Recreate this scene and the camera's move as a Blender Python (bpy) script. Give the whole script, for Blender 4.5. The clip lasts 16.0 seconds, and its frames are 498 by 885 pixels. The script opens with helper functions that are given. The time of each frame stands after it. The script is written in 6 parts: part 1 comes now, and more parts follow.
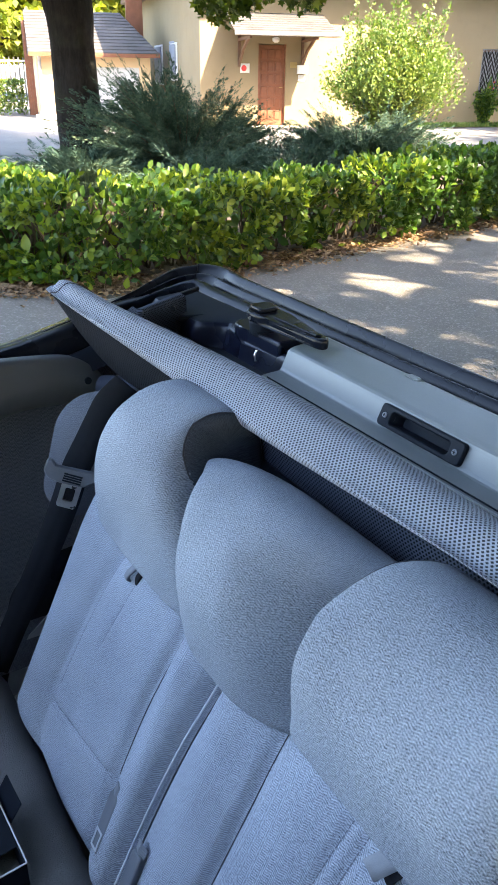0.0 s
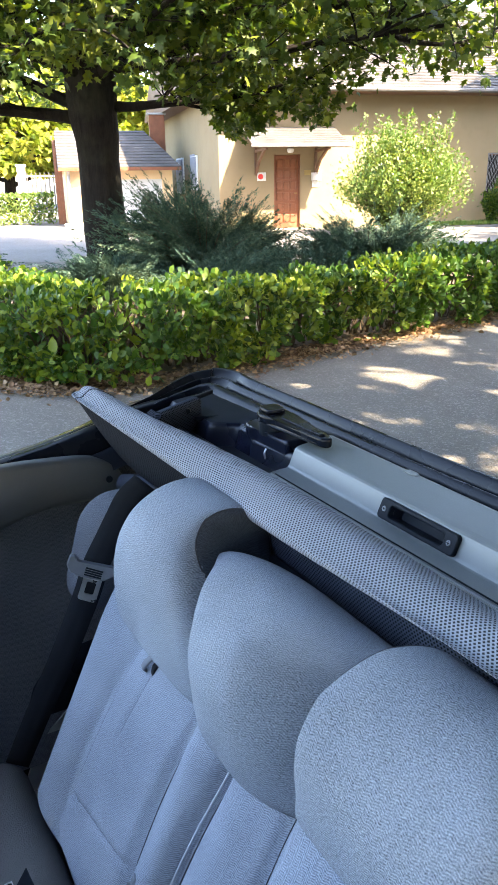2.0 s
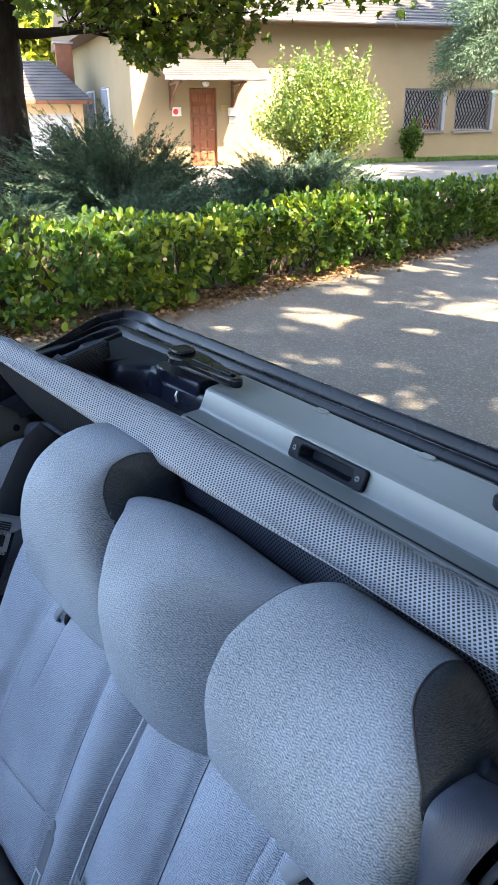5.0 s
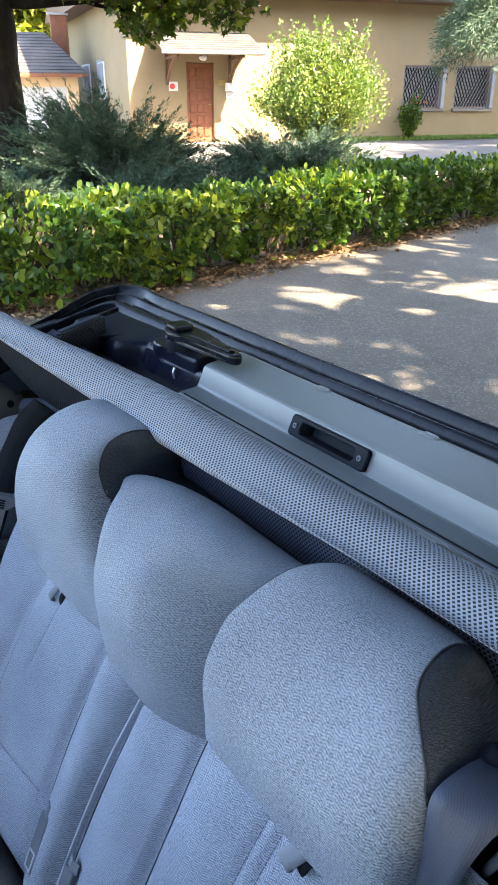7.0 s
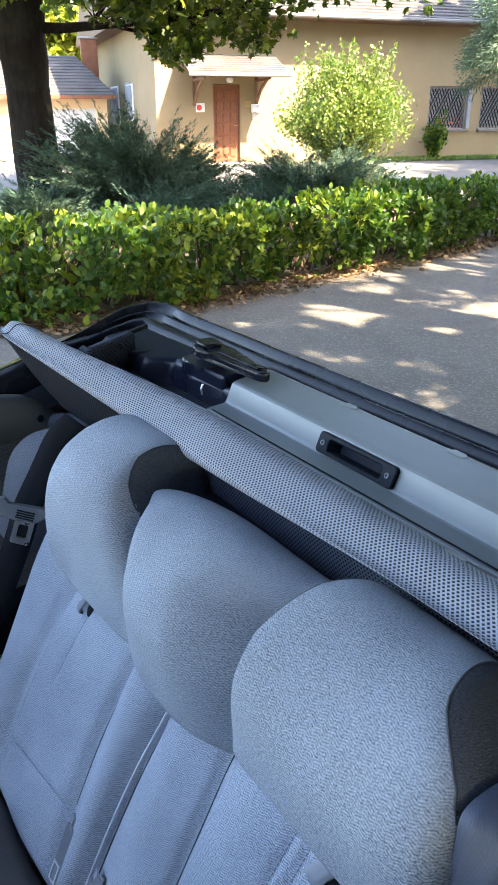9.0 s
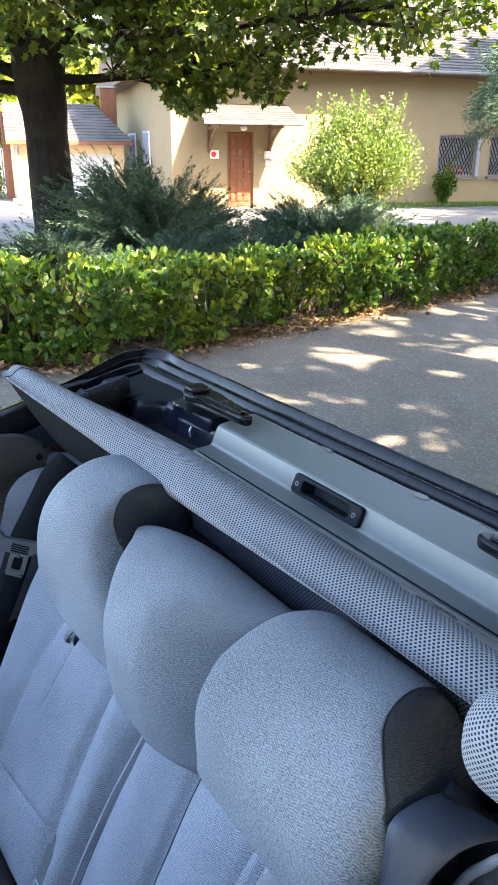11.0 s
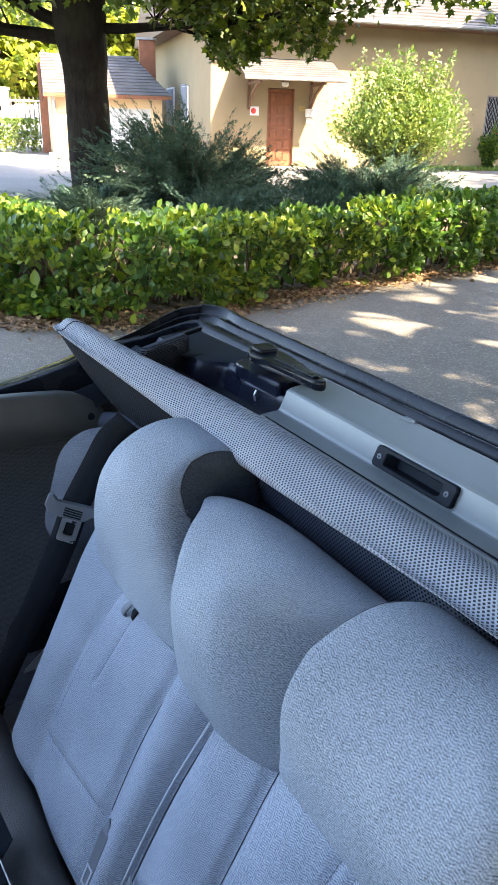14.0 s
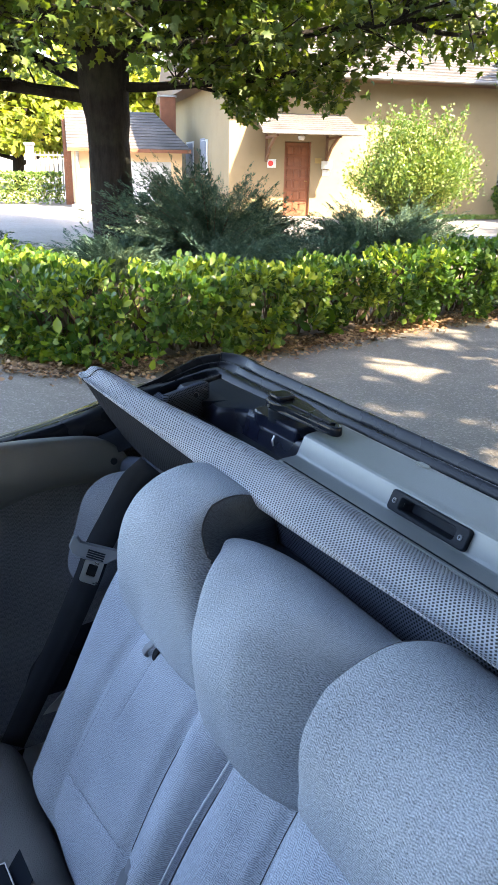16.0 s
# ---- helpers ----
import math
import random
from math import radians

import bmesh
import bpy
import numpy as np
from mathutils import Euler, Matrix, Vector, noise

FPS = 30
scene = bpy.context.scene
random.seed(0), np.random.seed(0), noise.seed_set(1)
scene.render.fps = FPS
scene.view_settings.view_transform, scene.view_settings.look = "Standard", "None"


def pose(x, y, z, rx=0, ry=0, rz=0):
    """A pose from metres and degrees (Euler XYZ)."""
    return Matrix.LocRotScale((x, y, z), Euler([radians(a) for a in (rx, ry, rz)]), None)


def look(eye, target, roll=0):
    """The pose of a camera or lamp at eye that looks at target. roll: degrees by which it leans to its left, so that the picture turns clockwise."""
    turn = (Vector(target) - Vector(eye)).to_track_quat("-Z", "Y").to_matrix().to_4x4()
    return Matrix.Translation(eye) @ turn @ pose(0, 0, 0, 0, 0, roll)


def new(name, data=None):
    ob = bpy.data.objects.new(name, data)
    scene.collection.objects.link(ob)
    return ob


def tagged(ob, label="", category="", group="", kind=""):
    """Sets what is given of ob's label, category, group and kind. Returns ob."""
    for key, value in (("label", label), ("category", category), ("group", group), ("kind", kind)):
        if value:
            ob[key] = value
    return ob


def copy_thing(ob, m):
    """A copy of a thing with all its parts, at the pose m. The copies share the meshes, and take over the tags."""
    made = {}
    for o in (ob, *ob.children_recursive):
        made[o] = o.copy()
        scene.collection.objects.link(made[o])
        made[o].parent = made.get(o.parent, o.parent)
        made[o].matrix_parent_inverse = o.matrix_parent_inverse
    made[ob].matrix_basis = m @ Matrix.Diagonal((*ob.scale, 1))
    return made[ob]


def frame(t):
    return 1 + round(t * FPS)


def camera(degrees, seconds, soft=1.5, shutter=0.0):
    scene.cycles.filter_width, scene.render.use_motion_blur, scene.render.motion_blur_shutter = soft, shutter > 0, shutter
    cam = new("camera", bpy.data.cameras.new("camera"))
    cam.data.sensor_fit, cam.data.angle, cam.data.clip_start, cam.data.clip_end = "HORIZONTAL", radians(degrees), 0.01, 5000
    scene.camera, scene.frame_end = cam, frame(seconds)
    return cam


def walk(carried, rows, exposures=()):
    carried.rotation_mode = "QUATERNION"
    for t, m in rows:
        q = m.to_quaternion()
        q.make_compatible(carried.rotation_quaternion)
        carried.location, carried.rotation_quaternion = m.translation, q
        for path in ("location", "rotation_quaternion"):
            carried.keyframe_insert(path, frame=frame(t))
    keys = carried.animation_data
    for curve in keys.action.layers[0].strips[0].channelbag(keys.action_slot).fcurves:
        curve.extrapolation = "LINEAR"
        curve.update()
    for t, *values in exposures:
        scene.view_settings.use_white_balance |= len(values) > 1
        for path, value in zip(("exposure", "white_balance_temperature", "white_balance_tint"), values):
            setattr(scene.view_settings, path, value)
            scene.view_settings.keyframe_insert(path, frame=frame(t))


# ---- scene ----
cam = camera(36.69, 16.0)
PATH = [
    (0, -0.041, 0.042, 1.358, 0.29, -26.22, 0.81),
    (0.5, -0.032, 0.018, 1.378, 0.78, -24.78, -0.13),
    (1, -0.009, -0.006, 1.387, 1.05, -21.87, -1.65),
    (1.5, -0.016, -0.011, 1.389, 1.63, -20.06, -1.50),
    (2, -0.022, -0.017, 1.391, 2.16, -19.29, -0.85),
    (2.5, -0.023, -0.015, 1.385, 2.05, -19.14, -0.46),
    (3, -0.027, -0.014, 1.388, 1.53, -19.23, -0.29),
    (3.5, -0.014, -0.012, 1.386, 0.62, -19.65, -0.37),
    (4, -0.016, -0.007, 1.387, -0.49, -20.20, -0.37),
    (4.5, -0.011, 0.001, 1.385, -2.56, -22.27, -0.33),
    (5, 0.000, 0.000, 1.380, -3.80, -23.60, -0.50),
    (7.5, -0.005, 0.018, 1.370, -4.19, -25.14, 0.19),
    (8, -0.007, 0.015, 1.371, -3.96, -24.94, 0.20),
    (8.5, -0.014, 0.014, 1.369, -3.57, -24.55, 0.35),
    (9, -0.012, 0.009, 1.372, -2.39, -23.80, -0.01),
    (9.2, -0.009, -0.002, 1.374, -1.22, -23.55, -0.25),
    (11.3, 0.028, -0.050, 1.400, -1.75, -20.50, 0.63),
    (11.5, 0.025, -0.048, 1.399, -2.29, -20.39, 0.74),
    (12, 0.016, -0.035, 1.399, -3.22, -20.59, 1.10),
    (12.5, 0.008, -0.018, 1.384, -3.35, -21.86, 1.39),
    (13, 0.001, 0.004, 1.372, -2.52, -23.08, 1.63),
    (13.5, -0.018, 0.019, 1.369, -1.00, -23.48, 1.48),
    (14, -0.033, 0.027, 1.371, 0.69, -23.59, 1.57),
    (14.5, -0.020, 0.006, 1.389, 2.03, -21.28, 0.12),
    (15, -0.005, 0.010, 1.384, 1.64, -20.05, -0.62),
    (15.5, -0.017, 0.002, 1.382, 1.65, -20.18, 0.42),
    (16, -0.035, -0.003, 1.383, 2.16, -20.21, 1.14),
]


def aim(x, y, z, yaw, pitch, roll):
    """The camera's pose from its place, and its yaw to the left, pitch up and roll in degrees."""
    a, b = radians(yaw), radians(pitch)
    ahead = Vector((-math.sin(a) * math.cos(b), math.cos(a) * math.cos(b), math.sin(b)))
    return look((x, y, z), Vector((x, y, z)) + ahead, roll)


EXPOSURE = 3.8
walk(cam, [(t, aim(*row)) for t, *row in PATH], [(0.0, EXPOSURE, 7250, 13), (16.0, EXPOSURE, 7250, 13)])

# ---- light: a clear late-summer day, sun behind the camera's right shoulder ----
SUN = Vector((0.52, -0.45, 0.73)).normalized()
world = bpy.data.worlds.new("sky")
scene.world = world
world.use_nodes = True
wn = world.node_tree
sky = wn.nodes.new("ShaderNodeTexSky")
sky.sky_type, sky.sun_disc = "NISHITA", False
sky.sun_elevation = math.asin(SUN.z)
sky.sun_rotation = math.atan2(SUN.x, SUN.y)
sky.air_density, sky.dust_density = 1.0, 1.2
wn.nodes["Background"].inputs[1].default_value = 0.15
wn.links.new(sky.outputs[0], wn.nodes["Background"].inputs[0])
lamp = bpy.data.lights.new("sun", "SUN")
lamp.energy, lamp.angle, lamp.color = 3.6, radians(0.53), (1.0, 0.89, 0.72)
sun = new("sun", lamp)
sun.matrix_world = look(SUN * 60, (0, 0, 0))


# ---- materials ----
class Nodes:
    """A short way to write a node tree."""

    def __init__(self, name):
        self.mat = bpy.data.materials.new(name)
        self.mat.use_nodes = True
        self.tree = self.mat.node_tree
        self.bsdf = self.tree.nodes["Principled BSDF"]
        self.out = self.tree.nodes["Material Output"]

    def put(self, socket, value):
        if hasattr(value, "links"):
            self.tree.links.new(value, socket)
        elif value is not None:
            socket.default_value = value

    def math(self, op, *values):
        n = self.tree.nodes.new("ShaderNodeMath")
        n.operation = op
        for k, v in enumerate(values):
            self.put(n.inputs[k], v)
        return n.outputs[0]

    def coords(self, which="Object"):
        n = self.tree.nodes.new("ShaderNodeTexCoord")
        return n.outputs[which]

    def noise(self, vec, scale, detail=4.0, rough=0.55):
        n = self.tree.nodes.new("ShaderNodeTexNoise")
        self.put(n.inputs["Vector"], vec)
        n.inputs["Scale"].default_value, n.inputs["Detail"].default_value, n.inputs["Roughness"].default_value = scale, detail, rough
        return n.outputs[0]

    def ramp(self, fac, *stops):
        n = self.tree.nodes.new("ShaderNodeValToRGB")
        e = n.color_ramp.elements
        while len(e) < len(stops):
            e.new(0.5)
        for k, (at, col) in enumerate(stops):
            e[k].position = at
            e[k].color = (*col, 1) if isinstance(col, tuple) else (col, col, col, 1)
        self.put(n.inputs[0], fac)
        return n.outputs[0]

    def mix(self, fac, a, b, blend="MIX"):
        n = self.tree.nodes.new("ShaderNodeMix")
        n.data_type, n.blend_type = "RGBA", blend
        self.put(n.inputs[0], fac)
        self.put(n.inputs[6], a if hasattr(a, "links") else (*a, 1))
        self.put(n.inputs[7], b if hasattr(b, "links") else (*b, 1))
        return n.outputs[2]

    def split(self, vec):
        n = self.tree.nodes.new("ShaderNodeSeparateXYZ")
        self.put(n.inputs[0], vec)
        return n.outputs

    def bump(self, height, strength, distance):
        n = self.tree.nodes.new("ShaderNodeBump")
        n.inputs["Strength"].default_value, n.inputs["Distance"].default_value = strength, distance
        self.put(n.inputs["Height"], height)
        self.put(self.bsdf.inputs["Normal"], n.outputs[0])

    def set(self, color=None, rough=None, metal=None, spec=None):
        for key, v in (("Base Color", color), ("Roughness", rough), ("Metallic", metal), ("Specular IOR Level", spec)):
            if v is not None:
                self.put(self.bsdf.inputs[key], (*v, 1) if isinstance(v, tuple) else v)
        return self.mat


def plain(name, c1, c2, rough, scale=6.0, fine=90.0, bump=0.15, dist=0.002, metal=0.0, spec=0.5, which="Object"):
    """A surface with a broad and a fine variation of its colour, a varying gloss and a fine relief."""
    m = Nodes(name)
    v = m.coords(which)
    big, small = m.noise(v, scale), m.noise(v, fine, 3.0)
    col = m.mix(m.ramp(big, (0.3, 0.0), (0.7, 1.0)), c1, c2)
    col = m.mix(m.math("MULTIPLY", small, 0.35), col, tuple(x * 0.6 for x in c1))
    m.bump(small, bump, dist)
    r = m.math("ADD", m.math("MULTIPLY", big, 0.25), rough - 0.12)
    return m.set(col, r, metal, spec)


def weave(name, c1, c2, herring=0.5):
    """Woven seat cloth: a herringbone of fine threads under a fuzzy grain."""
    m = Nodes(name)
    uv = m.coords("UV")
    u, v, _ = m.split(uv)
    col_i = m.math("FLOOR", m.math("DIVIDE", u, 0.006))
    side = m.math("SUBTRACT", m.math("MULTIPLY", m.math("FLOORED_MODULO", col_i, 2.0), 2.0), 1.0)
    across = m.math("FRACT", m.math("DIVIDE", u, 0.006))
    along = m.math("ADD", m.math("DIVIDE", v, 0.0024), m.math("MULTIPLY", side, across))
    twill = m.math("PINGPONG", along, 0.5)
    twill = m.math("MULTIPLY", twill, 2.0)
    st = m.tree.nodes.new("ShaderNodeMapping")
    st.inputs["Scale"].default_value = (0.88, 1.12, 1.0)
    m.put(st.inputs[0], uv)
    grain = m.noise(st.outputs[0], 760.0, 2.0, 0.65)
    mid = m.noise(uv, 330.0, 3.0, 0.6)
    broad = m.noise(uv, 7.0, 4.0)
    h = m.math("ADD", m.math("MULTIPLY", twill, herring * 0.6), m.math("ADD", m.math("MULTIPLY", grain, 0.65), m.math("MULTIPLY", mid, 0.45)))
    shade = m.math("ADD", h, m.math("MULTIPLY", broad, 0.3))
    centre = herring * 0.3 + 0.325 + 0.225 + 0.15
    col = m.mix(m.ramp(m.math("SUBTRACT", shade, centre - 0.5), (0.24, 0.0), (0.76, 1.0)), c1, c2)
    m.bump(h, 0.9, 0.0010)
    return m.set(col, 0.95, 0.0, 0.1)


def spacer_mesh(name, c1, hole, pitch=0.0051, spec=0.25):
    """Knitted spacer fabric: staggered rows of small holes."""
    m = Nodes(name)
    uv = m.coords("UV")
    u, v, _ = m.split(uv)
    row_f = m.math("DIVIDE", v, pitch * 0.60)
    row = m.math("FLOOR", row_f)
    uu = m.math("ADD", m.math("DIVIDE", u, pitch), m.math("MULTIPLY", m.math("FLOORED_MODULO", row, 2.0), 0.5))
    du = m.math("SUBTRACT", m.math("FRACT", uu), 0.5)
    dv = m.math("MULTIPLY", m.math("SUBTRACT", m.math("FRACT", row_f), 0.5), 0.78)
    d = m.math("ADD", m.math("ABSOLUTE", du), m.math("ABSOLUTE", dv))
    d = m.math("ADD", d, m.math("MULTIPLY", m.math("SUBTRACT", m.noise(uv, 300.0, 2.0), 0.5), 0.12))
    knit = m.ramp(d, (0.27, 0.0), (0.41, 1.0))
    broad = m.noise(uv, 9.0, 4.0)
    cloth = m.mix(broad, c1, tuple(x * 0.72 for x in c1))
    m.bump(knit, 0.8, 0.0015)
    return m.set(m.mix(knit, hole, cloth), 0.85, 0.0, spec)


def leafy(name, c1, c2, c3, gloss=0.4, glow=0.35, spec=0.45):
    """Leaves: each with its own green, light passing through them."""
    m = Nodes(name)
    g = m.tree.nodes.new("ShaderNodeNewGeometry")
    v = m.coords("Object")
    isl = g.outputs["Random Per Island"]
    patch = m.noise(v, 1.1, 3.0)
    col = m.mix(isl, c1, c2)
    col = m.mix(m.ramp(m.math("ADD", m.math("MULTIPLY", patch, 0.7), m.math("MULTIPLY", isl, 0.35)), (0.52, 0.0), (0.75, 1.0)), col, c3)
    m.set(col, gloss, 0.0, spec)
    tr = m.tree.nodes.new("ShaderNodeBsdfTranslucent")
    m.put(tr.inputs[0], m.mix(1.0, col, (1.25, 1.35, 0.5), "MULTIPLY"))
    mx = m.tree.nodes.new("ShaderNodeMixShader")
    mx.inputs[0].default_value = glow
    m.tree.links.new(m.bsdf.outputs[0], mx.inputs[1])
    m.tree.links.new(tr.outputs[0], mx.inputs[2])
    m.tree.links.new(mx.outputs[0], m.out.inputs[0])
    return m.mat


def asphalt(name, c1, c2, stone):
    m = Nodes(name)
    v = m.coords("Object")
    vor = m.tree.nodes.new("ShaderNodeTexVoronoi")
    m.put(vor.inputs["Vector"], v)
    vor.inputs["Scale"].default_value = 95.0
    grit = m.noise(v, 260.0, 2.0)
    broad, mid = m.noise(v, 0.5, 5.0), m.noise(v, 5.0, 5.0, 0.65)
    col = m.mix(m.ramp(m.math("ADD", m.math("MULTIPLY", broad, 0.6), m.math("MULTIPLY", mid, 0.4)), (0.35, 0.0), (0.65, 1.0)), c1, c2)
    cell = m.split(vor.outputs["Color"])[0]
    col = m.mix(m.ramp(cell, (0.72, 0.0), (0.95, 0.45)), col, stone)
    h = m.math("ADD", vor.outputs["Distance"], m.math("MULTIPLY", grit, 0.5))
    m.bump(h, 0.6, 0.006)
    return m.set(col, 0.85, 0.0, 0.3)


def render_wall(name, c1, c2, dirt):
    m = Nodes(name)
    v = m.coords("Object")
    broad, mid, fine = m.noise(v, 0.6, 4.0), m.noise(v, 3.5, 5.0), m.noise(v, 60.0, 3.0)
    col = m.mix(m.ramp(broad, (0.35, 0.0), (0.65, 1.0)), c1, c2)
    col = m.mix(m.ramp(mid, (0.55, 0.0), (0.8, 0.5)), col, dirt)
    m.bump(fine, 0.5, 0.006)
    return m.set(col, 0.9, 0.0, 0.2)


def bark(name, c1, c2):
    m = Nodes(name)
    v = m.coords("Object")
    mp = m.tree.nodes.new("ShaderNodeMapping")
    mp.inputs["Scale"].default_value = (1.0, 1.0, 0.22)
    m.put(mp.inputs[0], v)
    a, b = m.noise(mp.outputs[0], 22.0, 6.0, 0.7), m.noise(v, 2.0, 3.0)
    col = m.mix(m.ramp(a, (0.35, 0.0), (0.65, 1.0)), c1, c2)
    col = m.mix(m.ramp(b, (0.5, 0.0), (0.8, 0.5)), col, (0.05, 0.055, 0.035))
    m.bump(a, 0.9, 0.03)
    return m.set(col, 0.95, 0.0, 0.2)


M_CLOTH = weave("seat_cloth", (0.070, 0.081, 0.104), (0.41, 0.456, 0.525), 0.38)
M_CLOTH_FUZZ = weave("headrest_cloth", (0.038, 0.044, 0.055), (0.345, 0.388, 0.446), 0.26)
M_CLOTH_DARK = weave("side_cloth", (0.030, 0.032, 0.038), (0.20, 0.206, 0.228), 0.5)
# The headrests' cloth again, darkened to hold the shade on their gusset sides.
M_GUSSET_SHADED = weave("gusset_cloth_shaded", (0.016, 0.021, 0.029), (0.085, 0.100, 0.125), 0.12)
M_PAD = weave("pad_cloth", (0.045, 0.05, 0.06), (0.15, 0.16, 0.185), 0.3)
M_MESH = spacer_mesh("spacer_mesh", (0.33, 0.357, 0.405), (0.022, 0.025, 0.03))
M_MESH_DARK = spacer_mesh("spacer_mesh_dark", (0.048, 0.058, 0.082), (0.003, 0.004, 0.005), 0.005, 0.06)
# Headliner mesh with the shade below the padded edge put into its colour.
M_MESH_SHADED = spacer_mesh("spacer_mesh_shaded", (0.020, 0.022, 0.027), (0.002, 0.002, 0.003), 0.0056, 0.04)
M_GREY = plain("grey_plastic", (0.122, 0.134, 0.135), (0.148, 0.161, 0.161), 0.36, 5.0, 900.0, 0.25, 0.0006, 0.0, 0.5)
M_TRIM = plain("dark_grey_plastic", (0.065, 0.068, 0.070), (0.088, 0.091, 0.092), 0.5, 8.0, 900.0, 0.3, 0.0006)
M_BLACK = plain("black_plastic", (0.006, 0.0085, 0.013), (0.011, 0.0145, 0.021), 0.5, 12.0, 500.0, 0.12, 0.0005, 0.0, 0.08)
M_GLOSS = plain("glossy_black", (0.004, 0.006, 0.011), (0.007, 0.010, 0.017), 0.27, 12.0, 500.0, 0.05, 0.0004, 0.0, 0.13)
M_RUBBER = plain("black_rubber", (0.005, 0.0065, 0.010), (0.009, 0.011, 0.016), 0.27, 9.0, 300.0, 0.1, 0.0005, 0.0, 0.18)
M_PAINT = plain("dark_blue_paint", (0.006, 0.008, 0.016), (0.009, 0.012, 0.024), 0.28, 5.0, 40.0, 0.03, 0.0005, 0.0, 0.25)
M_BELT = plain("belt_webbing", (0.012, 0.0135, 0.017), (0.020, 0.022, 0.027), 0.85, 10.0, 600.0, 0.4, 0.0006, 0.0, 0.06)
M_BELT_SHINE = plain("belt_webbing_grey", (0.16, 0.172, 0.195), (0.22, 0.235, 0.26), 0.9, 10.0, 900.0, 0.6, 0.0006, 0.0, 0.1)
M_STEEL = plain("steel", (0.55, 0.56, 0.58), (0.65, 0.66, 0.68), 0.3, 30.0, 300.0, 0.05, 0.0003, 1.0)
M_BUCKLE = plain("buckle_plastic", (0.10, 0.112, 0.132), (0.13, 0.143, 0.165), 0.45, 20.0, 700.0, 0.2, 0.0005)
M_THREAD = plain("seam_thread", (0.02, 0.022, 0.03), (0.035, 0.04, 0.05), 0.8, 50.0, 900.0, 0.3, 0.0004)
M_STITCH = plain("stitch_thread", (0.09, 0.10, 0.13), (0.12, 0.135, 0.17), 0.8, 50.0, 900.0, 0.3, 0.0004)
M_PIPING = plain("piping", (0.40, 0.43, 0.48), (0.48, 0.51, 0.56), 0.45, 20.0, 400.0, 0.1, 0.0004)
M_CARPET = plain("dark_carpet", (0.13, 0.125, 0.12), (0.19, 0.18, 0.165), 0.95, 6.0, 500.0, 0.8, 0.003)
M_CARD = plain("cardboard", (0.42, 0.33, 0.2), (0.5, 0.4, 0.25), 0.85, 9.0, 200.0, 0.2, 0.0006)
M_VINYL = plain("vinyl_binding", (0.20, 0.185, 0.185), (0.25, 0.235, 0.23), 0.3, 9.0, 500.0, 0.1, 0.0004)


def ribbed(name, c1, c2):
    """Belt webbing: fine ribs across a slightly shiny weave."""
    m = Nodes(name)
    v = m.coords("Object")
    x, y, z = m.split(v)
    along = m.math("ADD", m.math("MULTIPLY", x, 0.70), m.math("ADD", m.math("MULTIPLY", y, -0.45), m.math("MULTIPLY", z, -0.42)))
    rib = m.math("PINGPONG", m.math("DIVIDE", along, 0.0016), 0.5)
    grain = m.noise(v, 900.0, 2.0)
    m.bump(m.math("ADD", m.math("MULTIPLY", rib, 2.0), grain), 0.25, 0.0006)
    return m.set(m.mix(m.math("ADD", m.math("MULTIPLY", rib, 0.3), m.math("MULTIPLY", grain, 0.7)), c1, c2), 0.45, 0.0, 0.3)


M_RIBBED = ribbed("ribbed_webbing", (0.035, 0.042, 0.062), (0.075, 0.088, 0.12))
M_ASPHALT = asphalt("asphalt", (0.098, 0.088, 0.073), (0.142, 0.128, 0.107), (0.26, 0.245, 0.22))
M_DRIVE = asphalt("pale_driveway", (0.115, 0.105, 0.095), (0.165, 0.15, 0.135), (0.22, 0.205, 0.185))
M_SOIL = plain("soil", (0.06, 0.045, 0.032), (0.12, 0.085, 0.055), 0.95, 3.0, 40.0, 0.9, 0.02)
M_GRASS = leafy("grass", (0.06, 0.13, 0.02), (0.12, 0.2, 0.03), (0.18, 0.2, 0.05), 0.6, 0.25)
M_LITTER = leafy("dry_leaves", (0.10, 0.055, 0.028), (0.24, 0.14, 0.07), (0.32, 0.22, 0.13), 0.7, 0.15)
M_HEDGE = leafy("hedge_leaves", (0.020, 0.058, 0.010), (0.068, 0.135, 0.017), (0.19, 0.235, 0.026), 0.42, 0.36, 0.32)
M_TWIG = bark("twigs", (0.05, 0.035, 0.022), (0.10, 0.075, 0.05))
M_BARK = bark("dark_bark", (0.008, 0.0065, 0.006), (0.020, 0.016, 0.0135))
M_MAPLE = leafy("maple_leaves", (0.028, 0.056, 0.011), (0.066, 0.105, 0.013), (0.14, 0.165, 0.02), 0.5, 0.45)
# Dark, barely translucent leaves, so the added trees out of view throw little light.
M_BROAD = leafy("broad_leaves", (0.022, 0.042, 0.008), (0.045, 0.075, 0.010), (0.07, 0.10, 0.014), 0.5, 0.22)
M_JUNIPER = leafy("juniper_needles", (0.030, 0.066, 0.050), (0.062, 0.108, 0.080), (0.12, 0.165, 0.105), 0.75, 0.1, 0.12)
M_LIME = leafy("lime_leaves", (0.055, 0.105, 0.02), (0.13, 0.19, 0.04), (0.23, 0.26, 0.07), 0.5, 0.35)
M_CEDAR = leafy("cedar_needles", (0.025, 0.058, 0.036), (0.05, 0.098, 0.06), (0.085, 0.14, 0.075), 0.6, 0.15)
M_FAR = leafy("far_leaves", (0.12, 0.17, 0.02), (0.25, 0.27, 0.03), (0.36, 0.33, 0.06), 0.6, 0.4)
